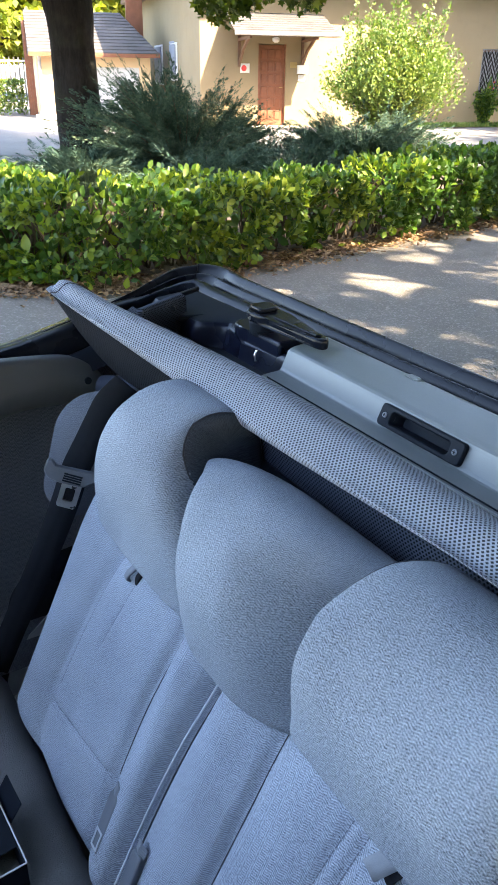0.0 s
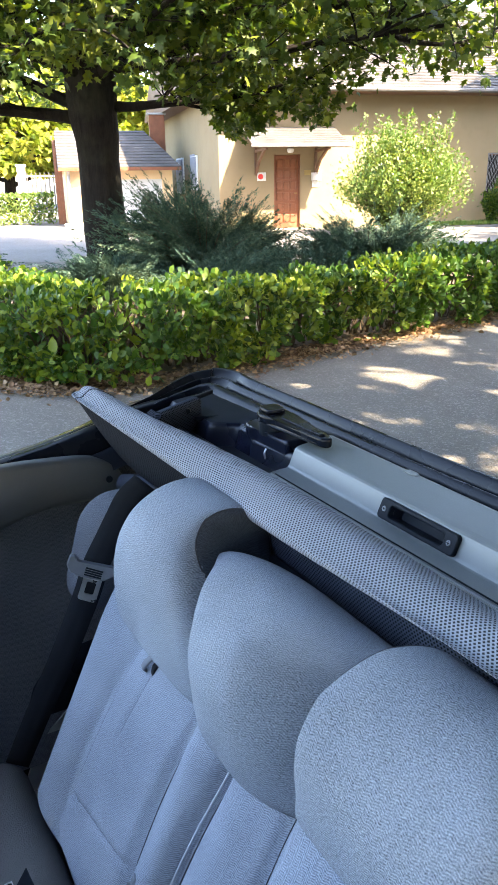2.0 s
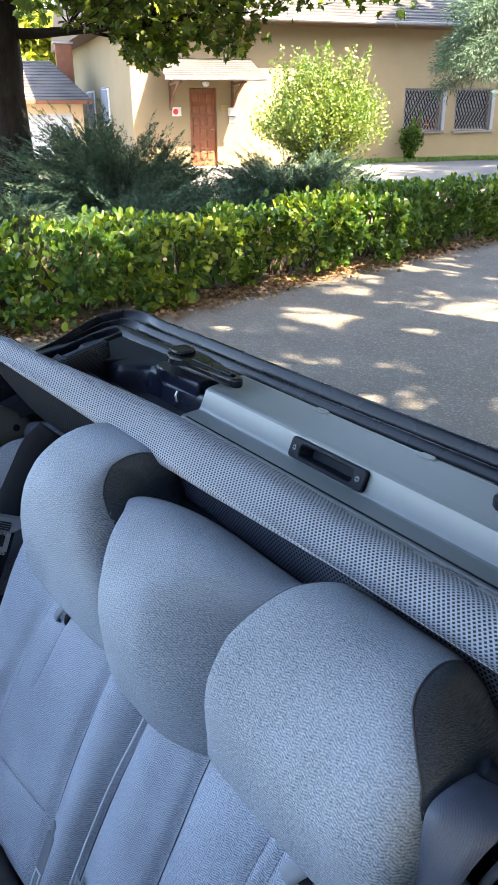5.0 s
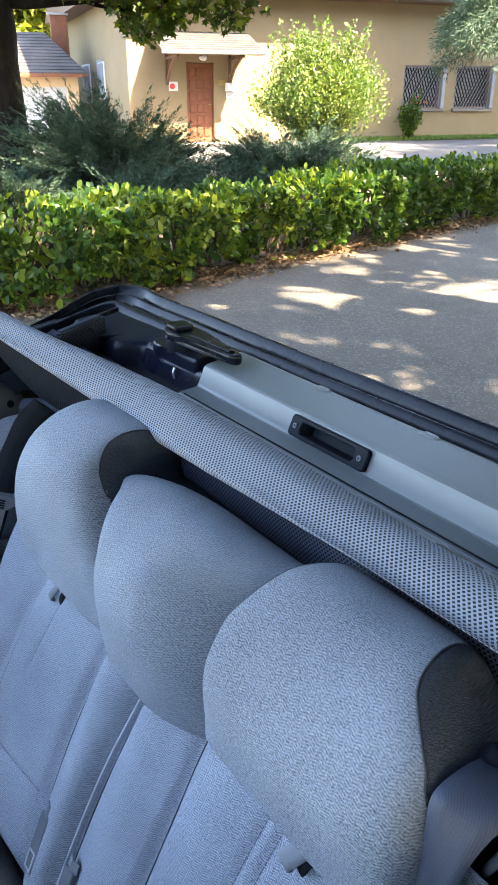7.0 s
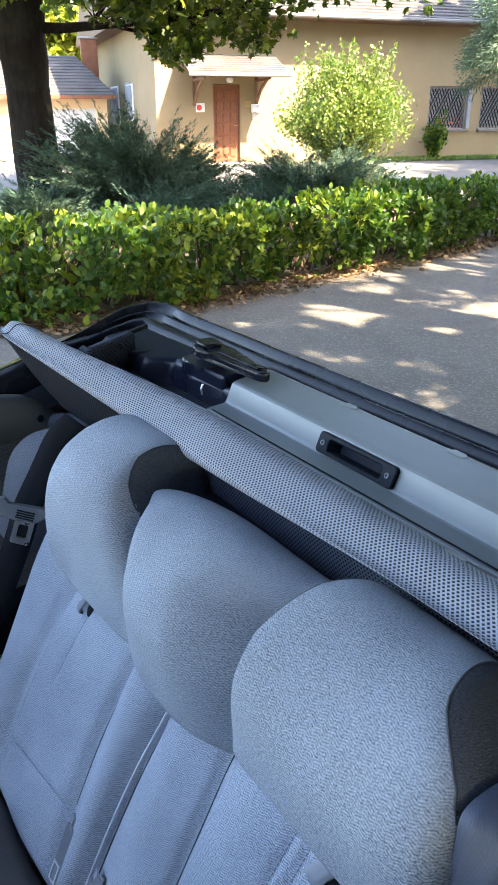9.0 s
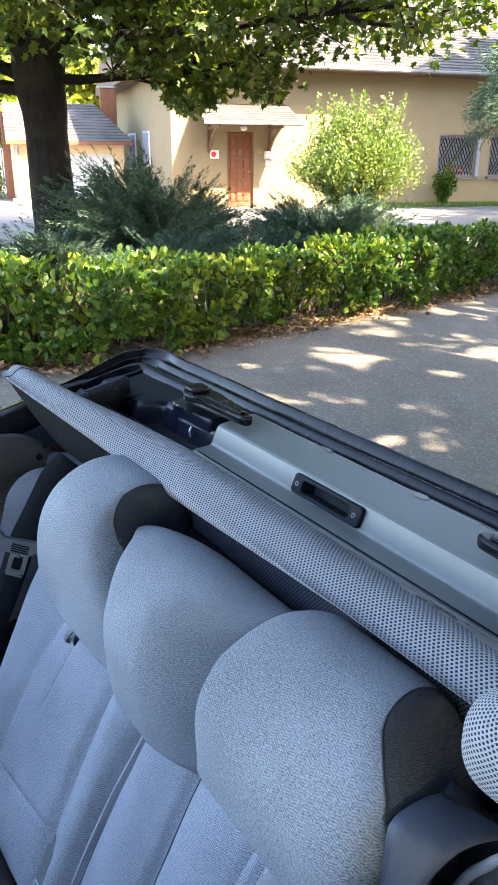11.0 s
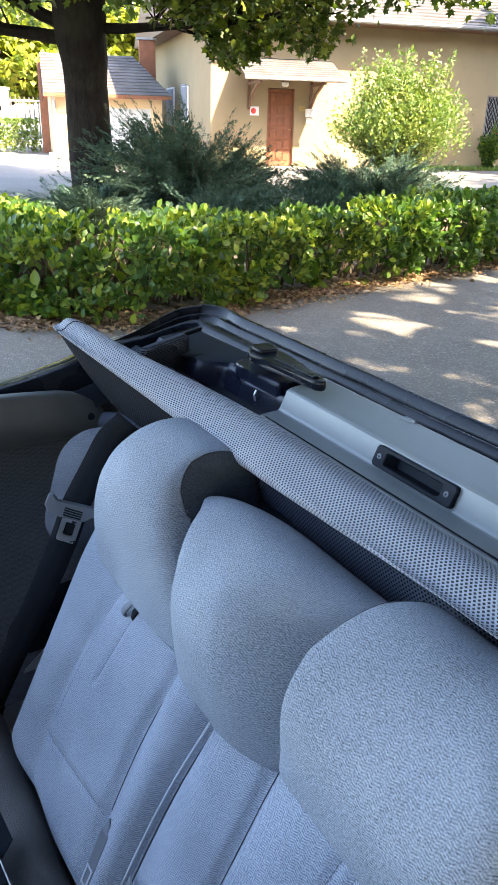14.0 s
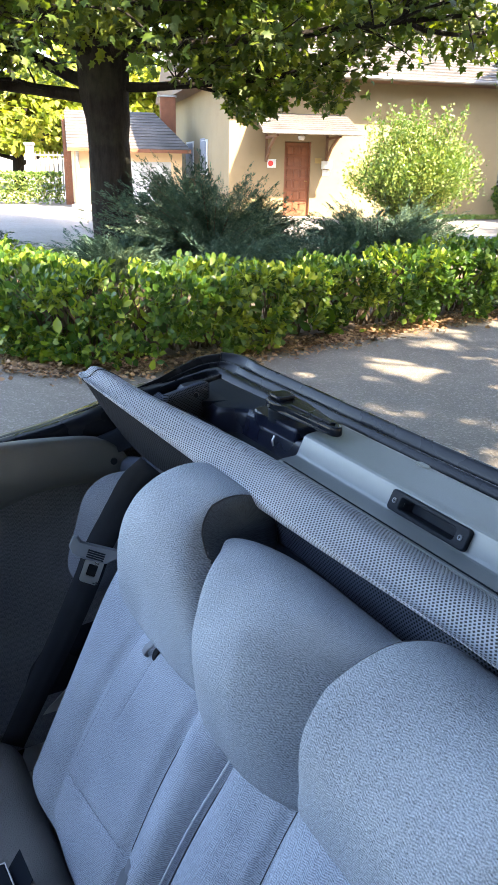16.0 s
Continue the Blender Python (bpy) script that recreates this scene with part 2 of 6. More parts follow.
M_WALL = render_wall("cream_render", (0.225, 0.172, 0.103), (0.25, 0.193, 0.117), (0.195, 0.148, 0.09))
M_WALL_ORANGE = render_wall("apricot_render", (0.72, 0.5, 0.29), (0.78, 0.56, 0.34), (0.62, 0.45, 0.28))
M_ROOF = plain("grey_shingle", (0.045, 0.041, 0.04), (0.10, 0.092, 0.088), 0.9, 1.5, 30.0, 0.5, 0.01)
M_WHITE = plain("white_paint", (0.62, 0.61, 0.59), (0.7, 0.69, 0.67), 0.6, 3.0, 60.0, 0.1, 0.002)
M_DOORWOOD = plain("red_brown_wood", (0.16, 0.055, 0.025), (0.24, 0.085, 0.04), 0.5, 5.0, 60.0, 0.3, 0.004)
M_DARKWOOD = plain("dark_wood", (0.10, 0.05, 0.03), (0.16, 0.08, 0.045), 0.6, 5.0, 60.0, 0.3, 0.004)
M_ZINC = plain("zinc", (0.33, 0.33, 0.34), (0.45, 0.45, 0.46), 0.45, 3.0, 40.0, 0.1, 0.002, 0.6)
M_GUTTER = plain("dark_gutter", (0.10, 0.095, 0.09), (0.16, 0.15, 0.14), 0.5, 3.0, 40.0, 0.1, 0.002, 0.3)
M_GRILLE = plain("pale_iron", (0.19, 0.185, 0.19), (0.27, 0.265, 0.27), 0.5, 6.0, 80.0, 0.1, 0.002)
M_STONE = plain("stone_sill", (0.42, 0.37, 0.3), (0.52, 0.46, 0.38), 0.8, 3.0, 40.0, 0.3, 0.004)
M_BLUE = plain("pale_blue_paint", (0.19, 0.205, 0.24), (0.24, 0.255, 0.29), 0.6, 3.0, 60.0, 0.1, 0.002)
M_RED = plain("red_paint", (0.6, 0.03, 0.03), (0.68, 0.05, 0.04), 0.5, 6.0, 60.0, 0.05, 0.001)
M_BRASS = plain("dull_brass", (0.35, 0.25, 0.1), (0.42, 0.3, 0.13), 0.45, 6.0, 60.0, 0.1, 0.001, 0.7)
M_FLOWER = leafy("red_flowers", (0.5, 0.05, 0.03), (0.6, 0.1, 0.06), (0.65, 0.2, 0.12), 0.6, 0.2)


M_PANE = plain("dark_window", (0.012, 0.011, 0.012), (0.03, 0.024, 0.022), 0.5, 3.0, 40.0, 0.02, 0.001, 0.0, 0.08)


# ---- mesh helpers ----
def mesh_of(name, verts, faces, mat, uvs=None, smooth=True):
    me = bpy.data.meshes.new(name)
    me.from_pydata([tuple(v) for v in verts], [], [tuple(f) for f in faces])
    if uvs is not None:
        lay = me.uv_layers.new(name="UVMap")
        idx = np.empty(len(me.loops), np.int32)
        me.loops.foreach_get("vertex_index", idx)
        lay.data.foreach_set("uv", np.asarray(uvs, np.float32)[idx].ravel())
    me.polygons.foreach_set("use_smooth", [smooth] * len(me.polygons))
    me.materials.append(mat)
    me.update()
    return me


def child(name, me, parent, label=""):
    ob = new(name, me)
    ob.parent = parent
    return tagged(ob, label)


def part(name, bm, mat, parent, label="", smooth=False):
    me = bpy.data.meshes.new(name)
    bmesh.ops.recalc_face_normals(bm, faces=bm.faces[:])
    bm.to_mesh(me)
    bm.free()
    me.materials.append(mat)
    if smooth:
        me.polygons.foreach_set("use_smooth", [True] * len(me.polygons))
    return child(name, me, parent, label)


def thing(name, label, category, m=None, group="", kind=""):
    ob = new(name)
    ob.empty_display_size = 0.1
    if m is not None:
        ob.matrix_world = m
    return tagged(ob, label, category, group, kind)


def add_box(bm, lo, hi, bevel=0.0, seg=1):
    c = [(a + b) / 2 for a, b in zip(lo, hi)]
    d = [abs(b - a) for a, b in zip(lo, hi)]
    made = bmesh.ops.create_cube(bm, size=1.0, matrix=Matrix.Translation(c) @ Matrix.Diagonal((*d, 1)))
    if bevel > 0:
        edges = list({e for v in made["verts"] for e in v.link_edges})
        bmesh.ops.bevel(bm, geom=edges, offset=bevel, segments=seg, affect="EDGES", profile=0.5)
    return bm


def box(lo, hi, bevel=0.0, seg=1):
    return add_box(bmesh.new(), lo, hi, bevel, seg)


def add_tube(bm, pts, radii, seg=8, cap=True):
    """A round bar along the points."""
    pts = [Vector(p) for p in pts]
    if isinstance(radii, (int, float)):
        radii = [radii] * len(pts)
    rings, side = [], None
    for k, p in enumerate(pts):
        d = (pts[min(k + 1, len(pts) - 1)] - pts[max(k - 1, 0)]).normalized()
        if side is None:
            side = d.orthogonal().normalized()
        side = (side - d * side.dot(d)).normalized()
        up = d.cross(side)
        rings.append([bm.verts.new(p + float(radii[k]) * (math.cos(a) * side + math.sin(a) * up)) for a in (2 * math.pi * j / seg for j in range(seg))])
    for a, b in zip(rings, rings[1:]):
        for j in range(seg):
            bm.faces.new((a[j], a[(j + 1) % seg], b[(j + 1) % seg], b[j]))
    if cap:
        bm.faces.new(rings[0][::-1])
        bm.faces.new(rings[-1])
    return bm


def curve(pts, n):
    """n points on a smooth line through the given ones."""
    p = [np.array(q, float) for q in pts]
    p = [2 * p[0] - p[1]] + p + [2 * p[-1] - p[-2]]
    out = []
    for t in np.linspace(0, len(pts) - 1 - 1e-9, n):
        k = int(t)
        f = t - k
        a, b, c, d = p[k : k + 4]
        out.append(0.5 * (2 * b + (c - a) * f + (2 * a - 5 * b + 4 * c - d) * f * f + (3 * b - a - 3 * c + d) * f**3))
    return np.array(out)


def grid_mesh(name, rows, mat, uvs=None, closed=False):
    """A sheet of rows of points, smooth; uvs: the same shape, in metres."""
    rows = np.asarray(rows, float)
    n, m = rows.shape[:2]
    faces = []
    for i in range(n - 1):
        for j in range(m if closed else m - 1):
            k = (j + 1) % m
            faces.append((i * m + j, i * m + k, (i + 1) * m + k, (i + 1) * m + j))
    return mesh_of(name, rows.reshape(-1, 3), faces, mat, None if uvs is None else np.asarray(uvs).reshape(-1, 2))


def prism(outline, z0, z1, bevel=0.0, seg=2):
    """A flat outline of (x, y) made solid from z0 to z1, its edges rounded."""
    bm = bmesh.new()
    lo = [bm.verts.new((x, y, z0)) for x, y in outline]
    hi = [bm.verts.new((x, y, z1)) for x, y in outline]
    bm.faces.new(lo[::-1])
    bm.faces.new(hi)
    for k in range(len(outline)):
        j = (k + 1) % len(outline)
        bm.faces.new((lo[k], lo[j], hi[j], hi[k]))
    if bevel > 0:
        bmesh.ops.bevel(bm, geom=bm.edges[:], offset=bevel, segments=seg, affect="EDGES", profile=0.5)
    return bm


def oval(w, h, r, n=5):
    """The outline of a rectangle w by h with rounded corners."""
    out = []
    for cx, cy, a0 in ((w / 2 - r, h / 2 - r, 0), (-w / 2 + r, h / 2 - r, 90), (-w / 2 + r, -h / 2 + r, 180), (w / 2 - r, -h / 2 + r, 270)):
        for k in range(n):
            a = radians(a0 + 90 * k / (n - 1))
            out.append((cx + r * math.cos(a), cy + r * math.sin(a)))
    return out


# ---- foliage helpers ----
LEAF_V = np.array([(0, 0, 0), (0, 0.33, 0.02), (0, 0.7, 0.02), (0, 1, -0.06), (-0.22, 0.33, 0.09), (-0.27, 0.68, 0.08), (0.22, 0.33, 0.09), (0.27, 0.68, 0.08)], float)
LEAF_F = [(0, 1, 4), (0, 6, 1), (1, 2, 5, 4), (1, 6, 7, 2), (2, 3, 5), (2, 7, 3)]
_a = [(0.0, 0.0), (0.16, 0.12), (0.46, 0.16), (0.3, 0.36), (0.52, 0.66), (0.2, 0.62), (0.0, 1.0), (-0.2, 0.62), (-0.52, 0.66), (-0.3, 0.36), (-0.46, 0.16), (-0.16, 0.12)]
MAPLE_V = np.array([(0, 0.38, 0.05)] + [(x, y, -0.12 * (x * x + (y - 0.4) ** 2)) for x, y in _a], float)
MAPLE_F = [(0, k, k % 12 + 1) for k in range(1, 13)]
NEEDLE_V = np.array([(-0.06, 0, 0), (0.06, 0, 0), (0.09, 0.5, 0.04), (0.0, 1, 0), (-0.09, 0.5, 0.04)], float)
NEEDLE_F = [(0, 1, 2, 4), (2, 3, 4)]
OVAL_V = np.array([(0, 0, 0), (0.26, 0.45, 0.05), (0, 1, -0.03), (-0.26, 0.45, 0.05)], float)
OVAL_F = [(0, 1, 2, 3)]


def scatter(name, pos, way, up, size, shape, mat):
    """One mesh of many leaves: each stands at pos and points along way, its face towards up."""
    tv, tf = shape
    pos, way, up = (np.asarray(a, float) for a in (pos, way, up))
    way = way / np.linalg.norm(way, axis=1, keepdims=True)
    side = np.cross(way, up)
    side /= np.linalg.norm(side, axis=1, keepdims=True) + 1e-9
    nrm = np.cross(side, way)
    size = np.asarray(size, float)[:, None, None]
    v = pos[:, None] + size * (tv[None, :, 0:1] * side[:, None] + tv[None, :, 1:2] * way[:, None] + tv[None, :, 2:3] * nrm[:, None])
    n, k = len(pos), len(tv)
    loops, starts, totals = [], [], []
    per = np.concatenate([np.array(f) for f in tf])
    counts = np.array([len(f) for f in tf])
    loops = (np.arange(n)[:, None] * k + per[None]).ravel().astype(np.int32)
    totals = np.tile(counts, n).astype(np.int32)
    starts = np.concatenate([[0], np.cumsum(totals)[:-1]]).astype(np.int32)
    me = bpy.data.meshes.new(name)
    me.vertices.add(n * k)
    me.vertices.foreach_set("co", v.astype(np.float32).ravel())
    me.loops.add(len(loops))
    me.loops.foreach_set("vertex_index", loops)
    me.polygons.add(len(totals))
    me.polygons.foreach_set("loop_start", starts)
    me.polygons.foreach_set("loop_total", totals)
    me.polygons.foreach_set("use_smooth", np.ones(len(totals), bool))
    me.materials.append(mat)
    me.update(calc_edges=True)
    me.validate()
    return me


RNG = np.random.default_rng(7)


def unit(n):
    v = RNG.normal(size=(n, 3))
    return v / np.linalg.norm(v, axis=1, keepdims=True)


# ---- ground ----
def sheet(name, outline, z, mat, label, category):
    bm = bmesh.new()
    bm.faces.new([bm.verts.new((x, y, z)) for x, y in outline])
    me = bpy.data.meshes.new(name)
    bm.to_mesh(me)
    bm.free()
    me.materials.append(mat)
    return tagged(new(name, me), label, category, kind="structure")


sheet("ground", [(-400, -300), (400, -300), (400, 600), (-400, 600)], 0.0, M_ASPHALT, "grey worn asphalt of a shaded car park", "ground")

# The hedge stands along the edge of a planted bed.
FACE = curve([(-6.2, 10.4), (-4.2, 8.2), (-2.6, 6.3), (-1.75, 5.3), (-1.05, 5.3), (0.0, 6.1), (1.0, 6.98), (2.1, 7.9), (3.4, 8.95), (5.2, 10.4), (7.2, 12.0)], 160)


def inward(line, d):
    """The line moved d metres to its left side."""
    t = np.gradient(line, axis=0)
    t /= np.linalg.norm(t, axis=1, keepdims=True)
    return line + d * np.stack([-t[:, 1], t[:, 0]], 1)


bed_edge = [tuple(p) for p in inward(FACE, -0.12)[::4]]
sheet("planting_bed", bed_edge + [(6.4, 13.4), (3.0, 13.2), (-0.5, 13.4), (-3.4, 13.2), (-5.8, 12.2)], 0.012, M_SOIL, "dark brown soil of the planted bed", "bed")
sheet("driveway", [(-40, 14.6), (-6, 13.9), (0, 14.4), (5, 14.8), (30, 20.5), (30, 33), (12, 25.4), (4, 23.1), (-3, 21.5), (-3.6, 40), (-40, 40)], 0.006, M_DRIVE, "pale sunlit driveway before the house", "driveway")


# ---- house ----
HOUSE = pose(0, 23, 0, 0, 0, 16)


def local(m, a, b, z):
    return tuple(m @ Vector((a, b, z)))


def house():
    h = thing("house", "cream rendered house with grey shingle roof and red-brown door", "house", HOUSE)
    # front wall with openings for the two grilled windows and the door, built of blocks that butt
    def wall_block(lo, hi, mat=M_WALL):
        part("wall", box(lo, hi), mat, h)
    holes = [(-0.05, 0.74, 0.0, 2.06), (6.78, 8.12, 0.86, 2.07), (8.62, 9.94, 0.86, 2.07)]
    edge, top = -1.67, 3.85
    a = edge
    for a0, a1, z0, z1 in holes:
        wall_block((a, 0, -0.2), (a0, 0.3, top))
        if z0 > 0:
            wall_block((a0, 0, -0.2), (a1, 0.3, z0))
        wall_block((a0, 0, z1), (a1, 0.3, top))
        a = a1
    wall_block((a, 0, -0.2), (16, 0.3, top))
    wall_block((15.7, 0.3, -0.2), (16, 11.0, top))
    wall_block((edge + 0.3, 10.7, -0.2), (15.7, 11.0, top))
    # gable wall on the shaded side
    bm = bmesh.new()
    ring_a = [bm.verts.new((edge, b, z)) for b, z in ((0.3, -0.2), (11.0, -0.2), (11.0, top), (5.4, 6.95), (0.3, top + 0.1))]
    ring_b = [bm.verts.new((edge + 0.3, v.co.y, v.co.z)) for v in ring_a]
    bm.faces.new(ring_a), bm.faces.new(ring_b[::-1])
    for k in range(5):
        bm.faces.new((ring_a[k], ring_a[(k + 1) % 5], ring_b[(k + 1) % 5], ring_b[k]))
    part("gable_wall", bm, M_WALL, h, "cream rendered gable wall in shade")
    # door
    d = part("door", box((-0.02, 0.10, 0.02), (0.71, 0.15, 2.04), 0.006), M_DOORWOOD, h, "red-brown panelled wooden door")
    for r in range(6):
        for c in range(3):
            a0, z0 = 0.05 + c * 0.205, 0.18 + r * 0.305
            bm = box((a0, 0.075, z0), (a0 + 0.17, 0.10, z0 + 0.24), 0.018)
            part("door_panel", bm, M_DOORWOOD, d)
    part("door_handle", add_tube(bmesh.new(), [(0.66, 0.09, 1.0), (0.66, 0.045, 1.0), (0.58, 0.045, 1.0)], 0.012), M_BRASS, d, "brass lever handle")
    bm = box((-0.05, 0.05, 0.0), (-0.02, 0.2, 2.06))
    add_box(bm, (0.71, 0.05, 0.0), (0.74, 0.2, 2.06))
    part("door_frame", bm, M_DOORWOOD, h)
    part("door_step", box((-0.3, -0.5, -0.1), (1.0, 0.1, 0.02), 0.01), M_STONE, h, "pale stone doorstep")
    # awning over the door: sloping roof, gutter, two wooden brackets
    z_back, z_front, out = 2.78, 2.26, -1.25
    bm = bmesh.new()
    v = [bm.verts.new(p) for p in ((-0.98, 0, z_back), (1.7, 0, z_back), (1.7, out, z_front), (-0.98, out, z_front), (-0.98, 0, z_back - 0.1), (1.7, 0, z_back - 0.1), (1.7, out, z_front - 0.06), (-0.98, out, z_front - 0.06))]
    for f in ((0, 1, 2, 3), (7, 6, 5, 4), (0, 3, 7, 4), (1, 5, 6, 2), (3, 2, 6, 7), (0, 4, 5, 1)):
        bm.faces.new([v[k] for k in f])
    aw = part("awning", bm, M_DARKWOOD, h, "small lean-to roof over the door")
    for k in range(9):
        f0, f1 = k / 9, (k + 1.18) / 9
        y0, y1 = out * (1 - f0) - 0.02, out * (1 - min(f1, 1.0))
        za, zb = z_front + (z_back - z_front) * f0, z_front + (z_back - z_front) * min(f1, 1.0)
        bm = bmesh.new()
        q = [bm.verts.new(p) for p in ((-1.02, y0, za + 0.035), (1.74, y0, za + 0.035), (1.74, y1, zb + 0.012), (-1.02, y1, zb + 0.012), (-1.02, y0, za + 0.008), (1.74, y0, za + 0.008))]
        for f in ((0, 1, 2, 3), (4, 5, 1, 0)):
            bm.faces.new([q[i] for i in f])
        part("shingle_course", bm, M_ROOF, aw)
    part("gutter", add_tube(bmesh.new(), [(-1.04, out - 0.05, z_front - 0.01), (1.78, out - 0.05, z_front - 0.01)], 0.045, 10), M_ZINC, aw, "pale zinc gutter")
    for a0 in (-0.6, 1.2):
        bm = add_tube(bmesh.new(), [(a0, -0.02, 1.5), (a0, -0.02, 2.66)], 0.05, 4)
        add_tube(bm, [(a0, -0.03, 1.55), (a0, -0.42, 1.9), (a0, -1.05, 2.2)], 0.045, 4)
        add_tube(bm, [(a0, -0.02, 2.14), (a0, -1.2, 2.18)], 0.045, 4)
        part("bracket", bm, M_DARKWOOD, aw, "dark wooden bracket")
    s = part("sign", box((-0.56, -0.012, 1.35), (-0.3, -0.002, 1.58), 0.003), M_WHITE, h, "white sign with a red disc")
    bm = bmesh.new()
    bmesh.ops.create_circle(bm, cap_ends=True, segments=24, radius=0.075, matrix=Matrix.Translation((-0.46, -0.016, 1.465)) @ Matrix.Rotation(radians(90), 4, "X"))
    part("disc", bm, M_RED, s)
    bx = part("letter_box", box((1.06, -0.14, 1.34), (1.34, -0.002, 1.56), 0.012, 2), M_WHITE, h, "white letter box on the wall")
    part("flap", box((1.08, -0.15, 1.5), (1.32, -0.14, 1.54)), M_WHITE, bx)
    part("notice", box((1.1, -0.02, 1.16), (1.3, -0.002, 1.32), 0.003), M_WHITE, h, "pale notice board")
    part("plaque", box((0.86, -0.016, 1.49), (1.06, -0.002, 1.63), 0.003), M_BRASS, h, "dull brass plaque")
    part("lamp_globe", add_tube(bmesh.new(), [(0.42, -0.06, 2.1), (0.42, -0.06, 2.14), (0.42, -0.06, 2.2), (0.42, -0.06, 2.23)], [0.06, 0.1, 0.1, 0.04], 12), M_WHITE, h, "white round lamp under the awning")
    # grilled windows
    for n, (a0, a1) in enumerate(((6.78, 8.12), (8.62, 9.94))):
        w = thing("window", "window behind a pale iron lattice grille", "")
        w.parent = h
        bm = bmesh.new()
        for lo, hi in (((a0, 0.10, 0.86), (a0 + 0.07, 0.2, 2.07)), ((a1 - 0.07, 0.10, 0.86), (a1, 0.2, 2.07)), ((a0 + 0.07, 0.10, 2.0), (a1 - 0.07, 0.2, 2.07)), ((a0 + 0.07, 0.10, 0.86), (a1 - 0.07, 0.2, 0.92))):
            add_box(bm, lo, hi, 0.005)
        part("window_frame", bm, M_DARKWOOD, w)
        part("pane", box((a0 + 0.07, 0.17, 0.92), (a1 - 0.07, 0.18, 2.0)), M_PANE, w)
        part("window_sill", box((a0 - 0.06, -0.1, 0.78), (a1 + 0.1, 0.1, 0.86), 0.012), M_GUTTER, w, "dark stone sill")
        part("shutter_edge", box((a1 + 0.002, -0.05, 0.88), (a1 + 0.12, -0.004, 2.08), 0.006), M_BLUE, w, "pale grey shutter folded to the wall")
        # lattice of waved strips that touch: rows of rounded cells
        bm = bmesh.new()
        cells, rows_n = 22, 11
        cw, ch = (a1 - a0 - 0.06) / cells, 1.17 / rows_n
        for r in range(rows_n + 1):
            pts = []
            for k in range(cells * 8 + 1):
                x = a0 + 0.03 + k * cw / 8
                pts.append((x, 0.03, 0.88 + r * ch + 0.5 * ch * 0.9 * max(-1.0, min(1.0, 1.7 * math.cos(2 * math.pi * k / 16 + math.pi * r)))))
            add_tube(bm, pts, 0.008, 4)
        part("grille", bm, M_GRILLE, w, "pale iron lattice", smooth=True)
        part("grille_frame", add_tube(bmesh.new(), [(a0 + 0.02, 0.03, 0.88), (a1 - 0.02, 0.03, 0.88), (a1 - 0.02, 0.03, 2.05), (a0 + 0.02, 0.03, 2.05), (a0 + 0.02, 0.03, 0.88)], 0.016, 4), M_GRILLE, w)
    # small windows in the gable wall with pale blue shutters
    x = edge
    for b0, b1, low, mat in ((6.0, 7.35, 1.0, M_BLUE), (3.35, 4.3, 1.15, M_BLUE)):
        w = thing("window", "narrow window with a pale blue shutter", "")
        w.parent = h
        part("window_frame", box((x - 0.04, b0 - 0.08, low - 0.06), (x, b1 + 0.08, 2.16), 0.008), M_WHITE, w)
        part("pane" if mat == M_PANE else "shutter", box((x - 0.07, b0, low), (x - 0.042, b1, 2.1), 0.004), mat, w)
        if mat == M_BLUE:
            for k in range(12):
                part("louvre", box((x - 0.085, b0 + 0.05, low + 0.05 + k * 0.085), (x - 0.071, b1 - 0.05, low + 0.11 + k * 0.085)), M_BLUE, w)
    # roof: boarded eave, gutter and courses of shingles
    rise, depth = 3.35, 6.2
    a0, a1, b0, z0 = -2.3, 16.5, -0.75, 3.82
    bm = bmesh.new()
    q = [bm.verts.new(p) for p in ((a0, b0, z0 - 0.08), (a1, b0, z0 - 0.08), (a1, b0 + depth, z0 + rise - 0.1), (a0, b0 + depth, z0 + rise - 0.1), (a1, b0 + 2 * depth, z0 - 0.08), (a0, b0 + 2 * depth, z0 - 0.08), (a0, b0, z0 - 0.16), (a1, b0, z0 - 0.16), (a1, b0 + 2 * depth, z0 - 0.16), (a0, b0 + 2 * depth, z0 - 0.16))]
    for f in ((0, 1, 2, 3), (3, 2, 4, 5), (6, 9, 8, 7), (0, 6, 7, 1), (5, 4, 8, 9), (0, 3, 5, 9, 6), (1, 7, 8, 4, 2)):
        bm.faces.new([q[i] for i in f])
    roof = part("roof", bm, M_DARKWOOD, h, "grey weathered shingle roof")
    n = 34
    for k in range(n):
        f0, f1 = k / n, (k + 1.15) / n
        y0, y1, za, zb = b0 + depth * f0 - 0.04, b0 + depth * f1, z0 + rise * f0, z0 + rise * f1
        bm = bmesh.new()
        a = a0
        while a < a1:
            w = RNG.uniform(0.22, 0.34)
            b = min(a + w, a1)
            up = RNG.uniform(0.0, 0.012)
            p = [bm.verts.new(c) for c in ((a, y0, za - 0.03 + up), (b - 0.008, y0, za - 0.03 + up), (b - 0.008, y1, zb - 0.055), (a, y1, zb - 0.055), (a, y0, za - 0.06), (b - 0.008, y0, za - 0.06))]
            bm.faces.new(p[:4])
            bm.faces.new((p[4], p[5], p[1], p[0]))
            a = b
        part("shingle_course", bm, M_ROOF, roof)
    bm = add_tube(bmesh.new(), [(a0, b0 - 0.07, z0 - 0.11), (a1, b0 - 0.07, z0 - 0.11)], 0.065, 10)
    part("gutter", bm, M_GUTTER, roof, "dark metal gutter")
    return h


house()


